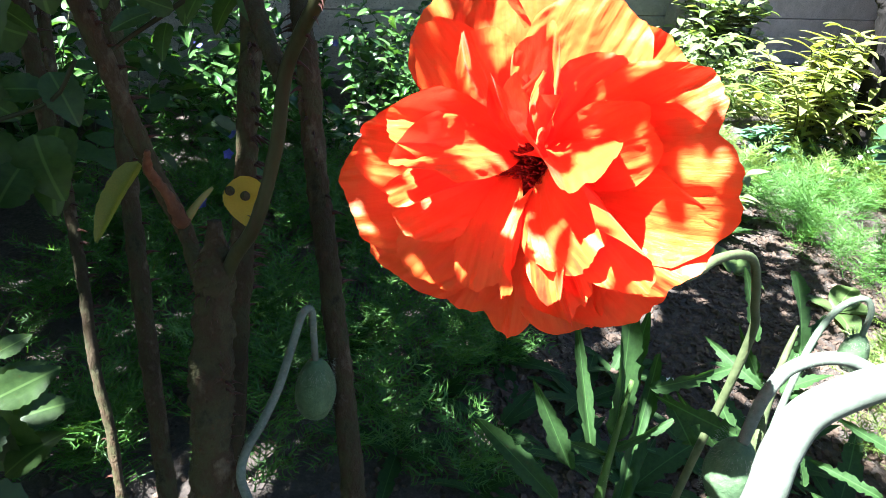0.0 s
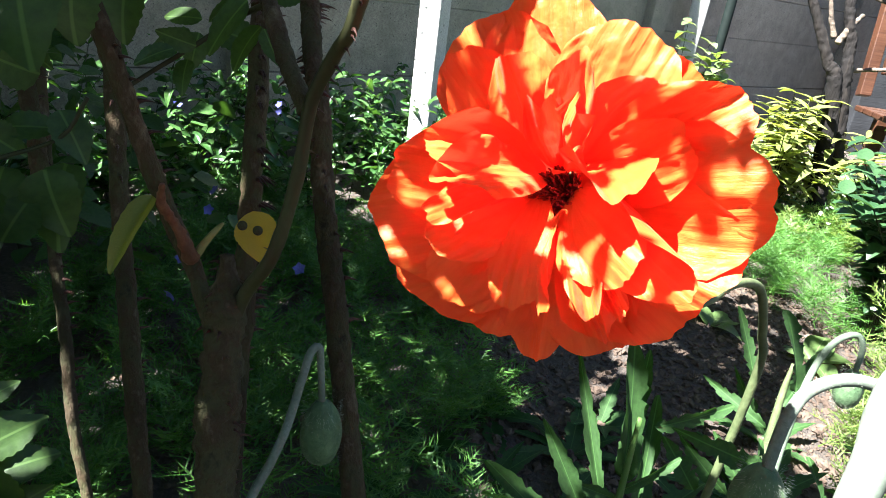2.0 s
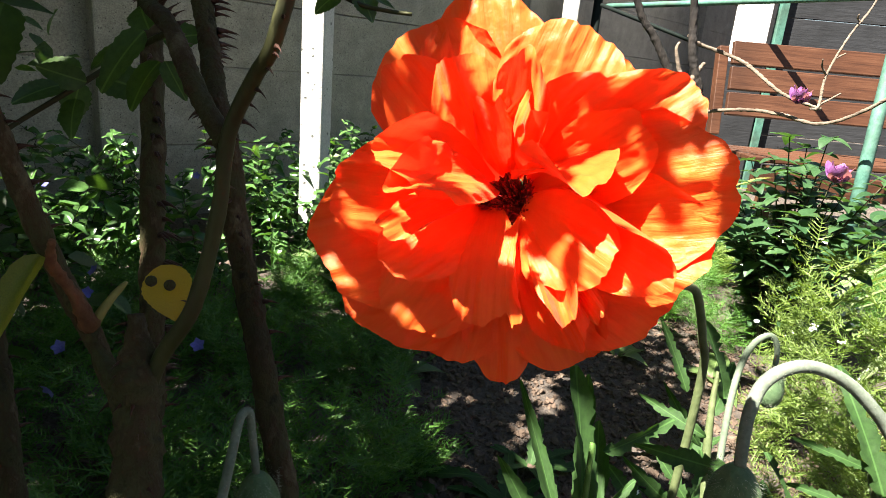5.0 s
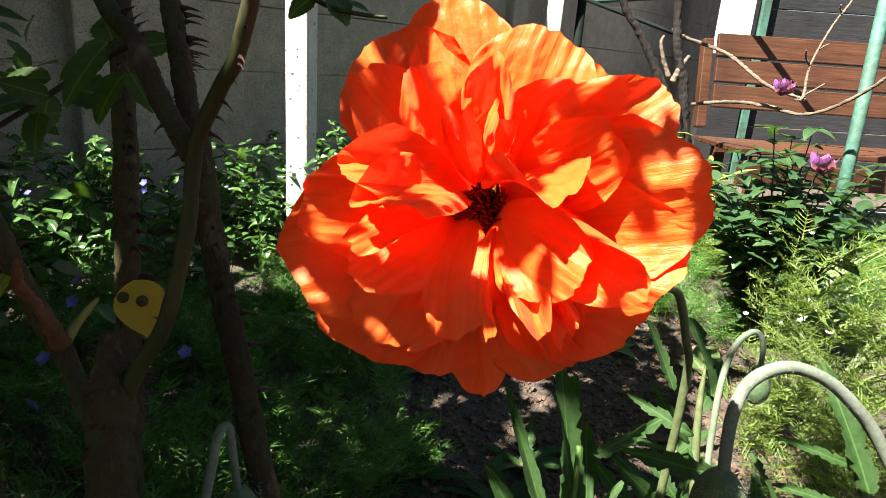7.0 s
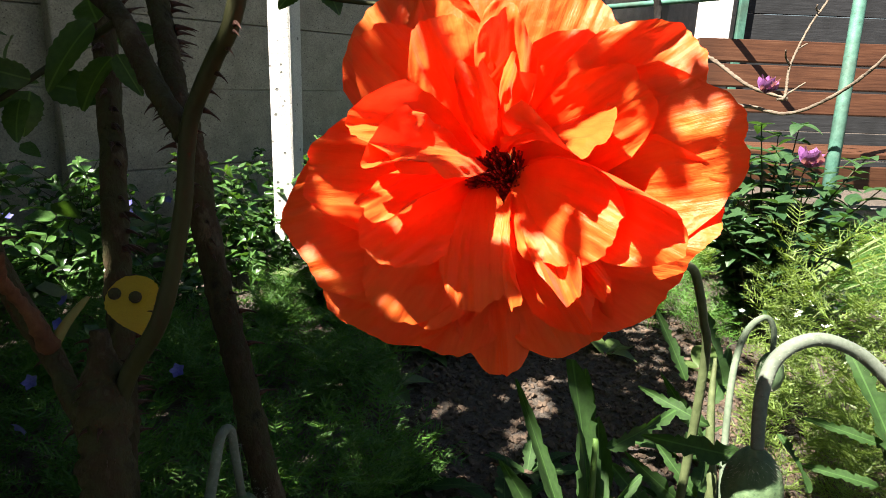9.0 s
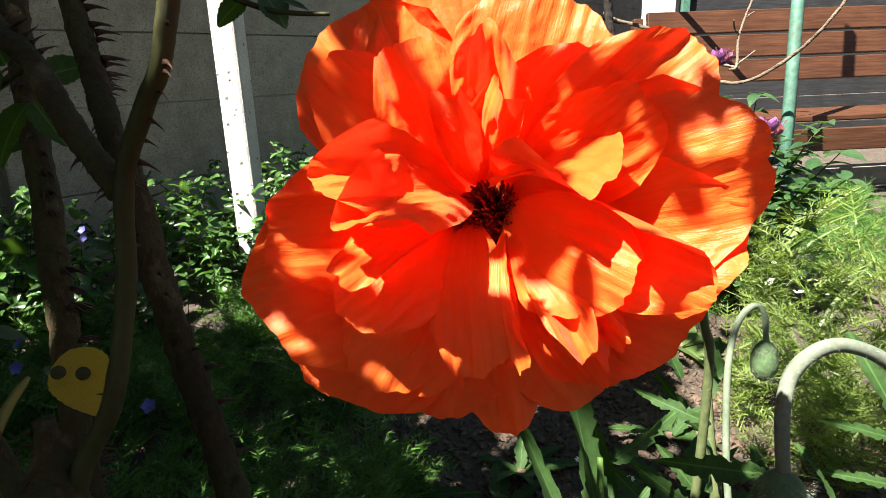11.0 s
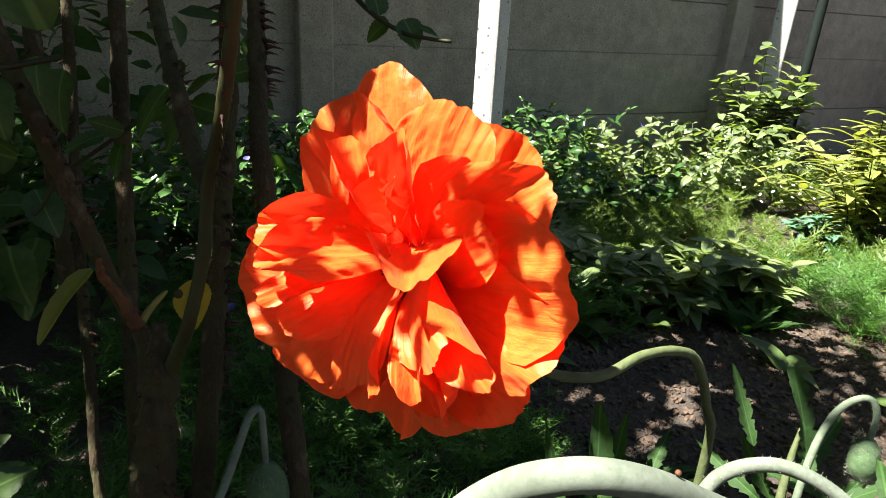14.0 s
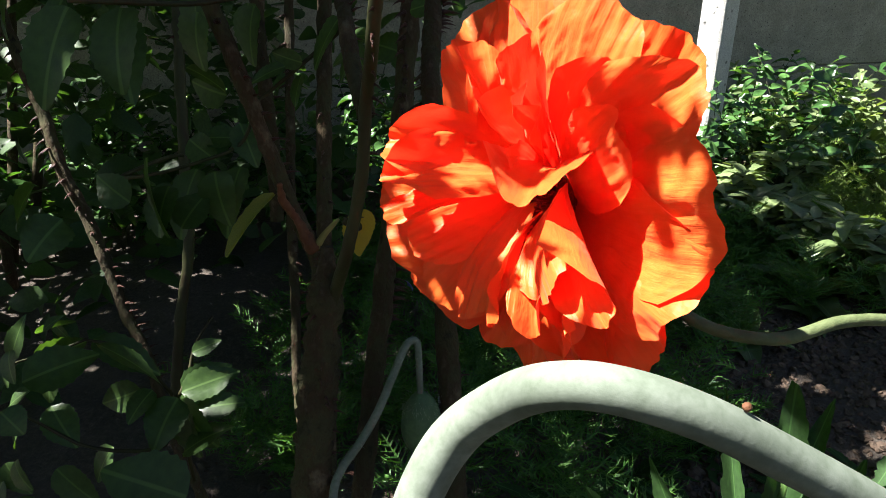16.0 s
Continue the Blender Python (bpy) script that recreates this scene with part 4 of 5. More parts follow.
    place_leaves(bush, [
        (-0.308, 0.050, 0.620, -0.313, 0.024, 0.588, 0.029), (-0.309, 0.078, 0.618, -0.302, 0.052, 0.590, 0.032), (-0.361, 0.129, 0.482, -0.388, 0.136, 0.526, 0.031),
        (-0.363, 0.142, 0.483, -0.355, 0.160, 0.506, 0.027), (-0.370, 0.147, 0.509, -0.371, 0.122, 0.488, 0.035), (-0.350, 0.167, 0.514, -0.339, 0.150, 0.484, 0.033),
        (-0.386, 0.129, 0.503, -0.409, 0.126, 0.520, 0.023), (-0.419, 0.096, 0.521, -0.420, 0.071, 0.507, 0.031), (-0.402, 0.094, 0.503, -0.404, 0.067, 0.493, 0.031),
        (-0.363, 0.174, 0.578, -0.351, 0.194, 0.565, 0.016), (-0.311, 0.129, 0.613, -0.317, 0.121, 0.586, 0.036), (-0.300, 0.163, 0.614, -0.309, 0.153, 0.585, 0.035),
    ], ROSE_LEAF_MESH, 0.62, seed=6)
    place_leaves(bush, [
        (-0.351, 0.195, 0.509, -0.351, 0.156, 0.476, 0.038), (-0.377, 0.182, 0.509, -0.377, 0.143, 0.478, 0.038), (-0.358, 0.211, 0.535, -0.341, 0.199, 0.510, 0.023),
        (-0.386, 0.206, 0.524, -0.356, 0.210, 0.528, 0.020), (-0.395, 0.201, 0.524, -0.374, 0.196, 0.511, 0.024), (-0.366, 0.212, 0.554, -0.389, 0.202, 0.562, 0.027),
    ], ROSE_LEAF_MESH, 0.62, seed=7)
    tube("twig", [(-0.340, 0.205, 0.545), (-0.355, 0.203, 0.522), (-0.380, 0.190, 0.512), (-0.405, 0.176, 0.506), (-0.440, 0.176, 0.500), (-0.466, 0.250, 0.492), (-0.490, 0.295, 0.480)], [0.0013, 0.0014, 0.0018], GREEN_CANE, bush, 24, 6)
    tube("twig", [(-0.302, 0.164, 0.620), (-0.310, 0.130, 0.617), (-0.309, 0.080, 0.620), (-0.309, 0.052, 0.622)], [0.0016, 0.0013, 0.0009], GREEN_CANE, bush, 18, 6)
    place_leaves(bush, [
        (-0.457, 0.134, 0.383, -0.413, 0.149, 0.356, 0.022), (-0.466, 0.081, 0.384, -0.437, 0.118, 0.394, 0.035), (-0.413, 0.159, 0.333, -0.383, 0.185, 0.345, 0.029),
        (-0.407, 0.147, 0.333, -0.375, 0.132, 0.302, 0.041), (-0.401, 0.143, 0.340, -0.403, 0.107, 0.323, 0.038), (-0.422, 0.141, 0.344, -0.426, 0.114, 0.337, 0.024),
        (-0.420, 0.185, 0.351, -0.401, 0.199, 0.363, 0.019), (-0.459, 0.101, 0.414, -0.449, 0.109, 0.425, 0.010),
    ], ROSE_LEAF_MESH, 0.62, seed=8)
    place_leaves(bush, [
        (-0.460, 0.077, 0.413, -0.451, 0.062, 0.400, 0.020), (-0.446, 0.051, 0.388, -0.430, 0.049, 0.377, 0.022), (-0.418, 0.033, 0.372, -0.404, 0.022, 0.362, 0.021),
        (-0.365, 0.096, 0.298, -0.406, 0.073, 0.333, 0.050), (-0.410, 0.156, 0.334, -0.373, 0.179, 0.347, 0.027), (-0.396, 0.154, 0.322, -0.364, 0.168, 0.329, 0.025),
        (-0.390, 0.125, 0.305, -0.366, 0.149, 0.326, 0.038),
    ], ROSE_LEAF_MESH, 0.62, seed=9)
    rnd = random.Random(17)
    mats = []

    def leafy(x, y, z, spread, count, large=1.0):
        for k in range(count):
            p = Vector((x + rnd.gauss(0, spread), y + rnd.gauss(0, spread), max(0.02, z + rnd.gauss(0, spread * 0.8))))
            if any((p - g).cross(SUN_DIR).length < r for g, r in GAPS):
                continue
            mats.append(aim(p, (rnd.gauss(0, 1), rnd.gauss(0, 1), rnd.gauss(-0.2, 0.5)), (rnd.gauss(0, 0.5), rnd.gauss(-0.2, 0.5), 1), large * rnd.uniform(0.04, 0.07)))

    # foliage behind the canes, from the ground up
    for k in range(26):
        leafy(rnd.uniform(-1.0, -0.55), rnd.uniform(0.75, 1.45), rnd.uniform(0.1, 0.8), 0.09, 22)
    # the crown overhead, in clumps with gaps between them
    k = 0
    while k < 130:
        x, y, z = rnd.uniform(-1.2, -0.1), rnd.uniform(0.22, 1.35), rnd.uniform(0.90, 1.45)
        if z < 0.98 and y > 0.5:
            continue
        leafy(x, y, z, 0.07, 20)
        k += 1
    # more unseen clumps, added to shade the canes, soil, poppy leaves and fence
    for k in range(46):
        z = rnd.uniform(0.86, 1.35)
        leafy(-0.46 - (z - 0.9) * 0.62 - rnd.uniform(0, 0.45), rnd.uniform(-0.12, 0.32), z, 0.05, 15)
    for k in range(75):
        leafy(rnd.uniform(-0.5, 0.0), rnd.uniform(0.32, 1.2), rnd.uniform(1.05, 1.6), 0.06, 17)
    for k in range(14):
        leafy(rnd.uniform(-0.50, -0.28), rnd.uniform(0.14, 0.32), rnd.uniform(0.88, 1.1), 0.035, 8)
    for x, y, z in ((0.10, 0.18, 0.34), (0.16, 0.20, 0.30)):
        for k in range(3):
            p = Vector((x, y, z)) + SUN_DIR * rnd.uniform(0.75, 1.2)
            leafy(p.x, p.y, p.z, 0.035, 16)
    for k in range(80):
        leafy(rnd.uniform(-1.5, -0.25), rnd.uniform(1.15, 1.75), rnd.uniform(1.25, 1.9), 0.08, 18)
    # unseen upper leaf layer, added to block sun and sky but for the gaps
    for k in range(250):
        leafy(rnd.uniform(-2.3, -0.45), rnd.uniform(-0.5, 1.7), rnd.uniform(1.5, 2.2), 0.09, 16, 1.5)
    # unseen leaves beside and behind the place where one stands, added against skylight
    for k in range(90):
        leafy(rnd.uniform(-1.6, -0.75), rnd.uniform(-1.1, 0.1), rnd.uniform(0.55, 1.7), 0.08, 18)
    # unseen leaflets added between sun and flower: shade dim points, spare lit ones
    lit = [FLOWER_FRAME @ (Vector(v) * 0.001) for v in ((-40, 5, 42), (-30, -4, 49), (-33, -20, 45), (-26, 3, 27), (-34, 4, 35), (-19, -3, 28), (-24, -4, 39), (-23, -13, 28), (-12, 38, 17), (-18, 31, 16), (2, 38, 14), (8, 26, 13), (12, -30, 24), (14, -44, 28), (26, -38, 26), (33, -53, 13), (57, -20, 26), (48, -8, 20), (38, 0, 16), (54, 40, 12), (66, 30, 13), (18, 52, 5), (30, 42, 10), (4, 56, 2), (-6, 42, 16), (-2, 30, 20), (38, 10, 40), (29, 2, 42), (22, 5, 40), (36, 5, 40), (56, 9, 13), (70, -12, 11), (-20, 50, 10))]
    dim = [FLOWER_FRAME @ (Vector(v) * 0.001) for v in ((-56, 44, 0), (-52, 30, 8), (-42, 22, 10), (-42, 54, 2), (-58, -15, 27), (-55, -45, 18), (-45, -42, 22), (-28, -44, 24), (-12, -60, 14), (-46, -20, 28), (-10, -54, 20), (10, -58, 10), (-62, -6, 28), (-66, -24, 27), (-62, -38, 22), (-50, -28, 22), (-48, -52, 18), (-36, -50, 20), (-36, -34, 26), (-22, -58, 17), (-20, -66, 8), (-6, -46, 26), (-2, -34, 22), (4, -68, 6), (20, 18, 14), (31, 23, 17), (42, 24, 19), (48, 16, 16), (64, 15, 14), (72, 16, 15), (62, -1, 11), (74, 0, 14), (42, -42, 16), (54, -40, 10), (30, -12, 26), (40, -20, 29), (36, -26, 26), (22, -24, 25), (30, -20, 26), (22, -18, 22), (0, -8, 0), (38, -36, 20))]
    across = SUN_DIR.orthogonal().normalized()
    down = SUN_DIR.cross(across)
    for i in range(-13, 14):
        for j in range(-13, 14):
            c = FLOWER + across * (i * 0.008 + rnd.gauss(0, 0.002)) + down * (j * 0.008 + rnd.gauss(0, 0.002))
            to_dim = min((c - g).cross(SUN_DIR).length for g in dim)
            to_lit = min((c - g).cross(SUN_DIR).length for g in lit)
            if to_dim > 0.021 or to_lit < to_dim or to_lit < 0.0065:
                continue
            way = across * rnd.gauss(0, 1) + down * rnd.gauss(0, 1)
            size = rnd.uniform(0.014, 0.020)
            mats.append(aim(c + SUN_DIR * rnd.uniform(0.34, 0.46) - way.normalized() * size * 0.5, way, SUN_DIR + Vector((rnd.gauss(0, 0.2), rnd.gauss(0, 0.2), 0)), size))
    # unseen leaves added up the sun line to shade the near branches
    for x, y, z in ((-0.262, 0.190, 0.650), (-0.250, 0.170, 0.628), (-0.236, 0.145, 0.609), (-0.226, 0.130, 0.586), (-0.220, 0.116, 0.545), (-0.230, 0.115, 0.500)):
        for k in range(7):
            c = Vector((x, y, z)) + SUN_DIR * rnd.uniform(0.45, 0.65) + Vector((rnd.gauss(0, 0.012), rnd.gauss(0, 0.012), 0))
            mats.append(aim(c, (rnd.gauss(0, 1), rnd.gauss(0, 1), 0.1), SUN_DIR, rnd.uniform(0.025, 0.035)))
    # out-of-view leaf cluster added to keep the sun off the yellow leaf
    for k in range(26):
        way = Vector((rnd.gauss(0, 1), rnd.gauss(0, 1), 0.1))
        c = Vector((-0.243, 0.153, 0.493)) + SUN_DIR * rnd.uniform(0.45, 0.62) + Vector((rnd.gauss(0, 0.024), rnd.gauss(0, 0.024), 0))
        mats.append(aim(c, way, SUN_DIR, rnd.uniform(0.035, 0.05)))
    tagged(scatter("foliage", [leaf_data(1.0, 0.6, 0.2, 0.2, 4, 1.0, cols=1)], mats, ROSE_LEAF, bush), kind="stuff")
    for k in range(9):
        x, y = rnd.uniform(-1.2, -0.3), rnd.uniform(0.1, 1.1)
        tube("cane", [(x * 0.75 - 0.1, y * 0.6 + 0.15, 0.70), (x, y, 0.95), (x - 0.05, y + 0.05, 1.3)], [0.006, 0.005, 0.003], CANE, bush, 12, 6)
    return bush


build_rose()


def build_side_shrub(label, place, radius, count, seed):
    shrub = thing("shrub", label, "shrub", place, group="dense shrubs")
    rnd = random.Random(seed)
    mats = []
    for k in range(count):
        x, y, z = rnd.uniform(-1, 1), rnd.uniform(-1, 1), rnd.uniform(0, 1)
        if x * x + y * y + (z - 0.35) ** 2 * 1.6 > 1.0 + 0.25 * noise.noise((x * 3, y * 3, z * 3)):
            continue
        c = Vector((x * radius[0] + place[0], y * radius[1] + place[1], 0.04 + z * 2.0))
        if any((c - g).cross(SUN_DIR).length < r for g, r in GAPS[2:]):
            continue
        mats.append(aim((x * radius[0], y * radius[1], 0.04 + z * 2.0), (rnd.gauss(0, 1), rnd.gauss(0, 1), rnd.gauss(-0.2, 0.5)), (rnd.gauss(0, 0.5), rnd.gauss(-0.2, 0.5), 1), rnd.uniform(0.05, 0.085)))
    tagged(scatter("foliage", [leaf_data(1.0, 0.55, 0.2, 0.2, 4, 1.0, cols=1)], mats, ROSE_LEAF, shrub), kind="stuff")
    for k in range(7):
        a = k * 0.9
        tube("stem", [(0.1 * math.cos(a), 0.1 * math.sin(a), 0), (0.25 * math.cos(a), 0.4 * math.sin(a), 0.8), (0.4 * math.cos(a), 0.7 * math.sin(a), 1.6)], [0.012, 0.009, 0.005], CANE, shrub, 14, 7)
    return shrub


build_side_shrub("dense dark green shrub beside the rose bush", (-1.5, 0.7, 0), (0.68, 1.15), 8500, 77)
# second shrub stands out of view, added only to cut the skylight
build_side_shrub("unseen dense dark green shrub across from the fence, added to block skylight", (-0.7, -1.5, 0), (1.1, 0.6), 8500, 78)


def build_fallen_leaves():
    round_leaf = leaf_data(1.0, 0.85, 0.10, 0.06, 22, 0.4, 0.01, 0.02, 3)
    yellow = thing("yellowed_leaf", "yellow rose leaf with two dark spots, caught on a cane", "leaf")
    place_leaves(yellow, [
    (-0.2450, 0.162, 0.5005, -0.2385, 0.141, 0.4800, 0.0235),
], leaf_mesh("yellow_leaf", round_leaf, YELLOW_LEAF), 0.85, (-0.05, -1.0, 0.25), 0.0)
    for p in [(-0.2490, 0.1545, 0.4945), (-0.2410, 0.1535, 0.4925)]:
        bm = bmesh.new()
        bmesh.ops.create_uvsphere(bm, u_segments=12, v_segments=6, radius=0.0027)
        ob = part("spot", bm, CANE, yellow, "dark brown spot")
        ob.matrix_local = Matrix.Translation(Vector(p) + Vector((0, -0.004, 0.002))) @ Matrix.Rotation(radians(70), 4, "X") @ Matrix.Diagonal((1, 1, 0.3, 1))
    olive = thing("wilting_leaf", "drooping olive-yellow rose leaf on a cane", "leaf")
    place_leaves(olive, [
    (-0.291, 0.144, 0.512, -0.301, 0.102, 0.491, 0.015),
], leaf_mesh("olive_leaf", leaf_data(1.0, 0.5, 0.5, 0.1, 14, 1.2, 0.02, 0.03, 3), OLIVE_LEAF), 0.5, (-0.3, -1.0, 0.4), 0.0)


build_fallen_leaves()

# ---- poppy foliage ----
BLADE_MESH = leaf_mesh("poppy_blade", leaf_data(1.0, 0.34, 0.45, 0.12, 48, 1.1, 0.06, -0.30, 3), POPPY_LEAF)
POPPY_LEAF_MESH = leaf_mesh("poppy_leaf", leaf_data(1.0, 0.22, 0.40, 0.14, 64, 1.1, 0.04, -0.5, 2), POPPY_LEAF)


def build_poppy_plant(label, specs, stalk, seed, blade=None, width=0.22, skin=STEM):
    plant = thing("poppy_plant", label, "poppy plant", group="leafy poppy plants")
    if stalk:
        st = tube("stalk", stalk, [0.0016, 0.0042, 0.0046], skin, plant, 24, 8, 0.03)
        hairs("bristles", stalk[1:], 0.0034, 160, 0.0014, st, seed)
    place_leaves(plant, specs, blade or POPPY_LEAF_MESH, width, (-0.25, -0.8, 0.5), 0.25, seed)
    return plant


build_poppy_plant("leafy poppy plant with upright toothed leaves", [
    (0.001, 0.135, 0.335, 0.006, 0.165, 0.424, 0.022),
    (-0.008, 0.140, 0.312, -0.030, 0.181, 0.408, 0.011),
    (0.004, 0.143, 0.330, 0.030, 0.190, 0.405, 0.016),
    (-0.001, 0.134, 0.318, -0.042, 0.128, 0.338, 0.010),
    (0.002, 0.134, 0.325, 0.040, 0.132, 0.352, 0.009),
    (-0.048, 0.097, 0.319, -0.098, 0.125, 0.361, 0.017),
    (0.015, 0.122, 0.253, 0.065, 0.213, 0.351, 0.018),
    (-0.036, 0.112, 0.331, -0.068, 0.121, 0.392, 0.014),
], [(0.001, 0.136, 0.385), (0.000, 0.131, 0.320), (0.001, 0.130, 0.291), (0.003, 0.130, 0.255), (0.013, 0.140, 0.127), (0.018, 0.150, -0.010)], 1, BLADE_MESH, 0.30, GREEN_STALK)
build_poppy_plant("poppy plant with grey-green toothed leaves and hairy stalk", [
    (0.168, 0.198, 0.363, 0.164, 0.218, 0.425, 0.026),
    (0.126, 0.196, 0.375, 0.111, 0.218, 0.427, 0.012),
    (0.031, 0.161, 0.357, 0.096, 0.162, 0.372, 0.016),
    (0.022, 0.050, 0.422, -0.022, 0.070, 0.430, 0.014),
    (0.118, 0.160, 0.358, 0.084, 0.201, 0.375, 0.013),
    (0.110, 0.161, 0.291, 0.069, 0.190, 0.326, 0.016),
    (0.137, 0.180, 0.280, 0.115, 0.201, 0.318, 0.015),
    (0.115, 0.204, 0.254, 0.092, 0.226, 0.291, 0.024),
    (0.160, 0.203, 0.315, 0.131, 0.230, 0.363, 0.014),
    (0.183, 0.220, 0.332, 0.220, 0.239, 0.374, 0.019),
    (0.113, 0.154, 0.309, 0.140, 0.172, 0.333, 0.016),
], [(0.164, 0.206, 0.384), (0.157, 0.198, 0.360), (0.149, 0.184, 0.318), (0.143, 0.170, 0.277), (0.153, 0.180, 0.138), (0.158, 0.190, -0.010)], 2)
build_poppy_plant("poppy plant with dark narrow serrated leaves", [
    (0.111, 0.032, 0.406, 0.104, 0.065, 0.468, 0.018),
    (0.115, 0.044, 0.413, 0.078, 0.063, 0.427, 0.008),
    (0.049, 0.035, 0.407, 0.042, 0.046, 0.434, 0.008),
    (0.089, 0.029, 0.405, 0.058, 0.045, 0.415, 0.008),
    (0.075, 0.020, 0.391, 0.055, 0.031, 0.404, 0.011),
], [(0.109, 0.042, 0.417), (0.114, 0.037, 0.402), (0.119, 0.033, 0.387), (0.122, 0.028, 0.368), (0.132, 0.038, 0.184), (0.137, 0.048, -0.010)], 3)

# ---- planting ----
VINCA_SHAPES = [leaf_data(1.0, 0.56, f, d, 6, 1.2, 0.03) for f, d in ((0.3, 0.1), (0.5, 0.35), (0.7, 0.6), (0.4, -0.2))]


def build_periwinkle(name, label, lo, hi, near, far, count, height, seed, material, size=0.042):
    """A bank of trailing stems with leaves in pairs, along the fence."""
    rnd = random.Random(seed)
    mats, sv, sf = [], [], []
    for k in range(count):
        p = fence_point(rnd.uniform(lo, hi), rnd.uniform(near, far))
        h = height * rnd.uniform(0.35, 1.3)
        lean = Vector((rnd.gauss(0, 0.35), rnd.gauss(-0.1, 0.35), 0)) * h
        line = [p, p + lean * 0.3 + Vector((0, 0, h * 0.5)), p + lean + Vector((0, 0, h))]
        v, f = tube_data(line, [0.0015, 0.001], 6, 4)
        b = len(sv)
        sv += v
        sf += [tuple(i + b for i in face) for face in f]
        pts = spline(line, 14)
        turn = rnd.uniform(0, 3.14)
        for i in range(3, 14):
            turn += 1.57 + rnd.uniform(-0.4, 0.4)
            for s in (0, math.pi):
                w = Vector((math.cos(turn + s), math.sin(turn + s), rnd.uniform(-0.5, 0.8)))
                mats.append(aim(pts[i], w, (rnd.gauss(-0.1, 0.45), rnd.gauss(-0.35, 0.45), 1), size * rnd.uniform(0.55, 1.15) * (0.65 if i == 13 else 1)))
    ob = scatter(name, VINCA_SHAPES, mats, material)
    tagged(ob, label, "periwinkle", kind="stuff")
    raw("stems", sv, sf, GREEN_CANE, ob)
    return ob


build_periwinkle("periwinkle_bank", "glossy dark green periwinkle bank along the fence", -2.2, 1.0, 0.12, 0.80, 240, 0.30, 1, VINCA_LEAF, 0.052)
build_periwinkle("periwinkle_bank", "sunlit leafy plants spreading before the fence", 0.7, 2.2, 0.15, 0.75, 110, 0.25, 2, CLIMBER_LEAF, 0.052)


def frond_data(length, pairs, spread, thin, seed):
    """A feathery frond along +y: a thin axis with fine threads on both sides."""
    rnd = random.Random(seed)
    verts, faces = [], []

    def strip(a, b, w):
        a, b = Vector(a), Vector(b)
        s = (b - a).cross(Vector((rnd.gauss(0, 1), rnd.gauss(0, 1), 1))).normalized() * w
        k = len(verts)
        verts.extend([a - s, a + s, b])
        faces.append((k, k + 1, k + 2))

    bend = rnd.uniform(-0.25, 0.05)
    at = lambda s: Vector((0, length * s, bend * length * s * s))
    for k in range(4):
        strip(at(k / 4), at((k + 1.3) / 4), thin * 1.4)
    for k in range(pairs):
        s = 0.15 + 0.8 * k / pairs
        for side in (-1, 1):
            ln = spread * (0.4 + 0.6 * math.sin(math.pi * s)) * rnd.uniform(0.7, 1.2)
            tip = at(s) + Vector((side * ln, ln * rnd.uniform(0.4, 0.9), ln * rnd.uniform(-0.2, 0.5)))
            strip(at(s), tip, thin)
            for q in (0.4, 0.7):
                m = at(s).lerp(tip, q)
                strip(m, m + Vector((side * ln * 0.2 + rnd.gauss(0, 0.1) * ln, ln * 0.4, rnd.gauss(0, 0.2) * ln)), thin * 0.8)
    return np.array([tuple(v) for v in verts]), faces


FRONDS = [frond_data(1.0, 8, 0.34, 0.012, k) for k in range(5)]
PLUMES = [frond_data(1.0, 7, 0.36, 0.019, 20 + k) for k in range(5)]


def build_feathery(name, label, spots, material, size, each, seed, height, shapes=FRONDS):
    """Tufts of feathery leaves: at each spot stems with fronds all round."""
    rnd = random.Random(seed)
    mats = []
    for x, y in spots:
        h = height * rnd.uniform(0.6, 1.2)
        for k in range(each):
            a = rnd.uniform(0, 6.283)
            z = ground_height(x, y) + h * rnd.random() ** 1.3
            w = Vector((math.cos(a), math.sin(a), rnd.uniform(0.2, 1.3)))
            mats.append(aim((x + rnd.gauss(0, 0.01), y + rnd.gauss(0, 0.01), z), w, (0, 0, 1), size * rnd.uniform(0.6, 1.2)))
    return tagged(scatter(name, shapes, mats, material), label, "feathery plant", kind="stuff")


rnd = random.Random(21)
spots = [(rnd.uniform(-0.7, 0.35), rnd.uniform(0.35, 1.5)) for k in range(430)]
spots = [(x, y) for x, y in spots if not (0.10 < x and 0.35 < y < 1.0) and not (-0.14 < x and y < 0.85 and rnd.random() < 0.45) and rnd.random() < 0.5 + 0.8 * noise.noise((x * 4, y * 4, 0))+ 0.3]
build_feathery("feathery_groundcover", "low feathery dark green groundcover on soil", spots, FEATHER, 0.062, 12, 3, 0.11, PLUMES)
spots = [(rnd.gauss(0.73, 0.07), rnd.gauss(0.42, 0.11)) for k in range(20)]
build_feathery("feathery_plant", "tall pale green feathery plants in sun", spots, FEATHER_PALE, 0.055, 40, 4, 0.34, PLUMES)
spots = [(rnd.uniform(0.25, 2.1), rnd.uniform(1.32, 2.5)) for k in range(420)]
spots = [(x, y) for x, y in spots if y < 2.3 + 0.45 * x - 0.2 and not (1.0 < x < 1.6 and 1.7 < y < 2.1)]
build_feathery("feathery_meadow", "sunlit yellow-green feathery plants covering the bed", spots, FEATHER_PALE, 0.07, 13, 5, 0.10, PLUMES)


spots = [(rnd.uniform(0.85, 2.3), rnd.uniform(0.85, 1.55)) for k in range(150)]
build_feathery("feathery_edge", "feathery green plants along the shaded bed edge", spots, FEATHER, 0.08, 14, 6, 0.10)


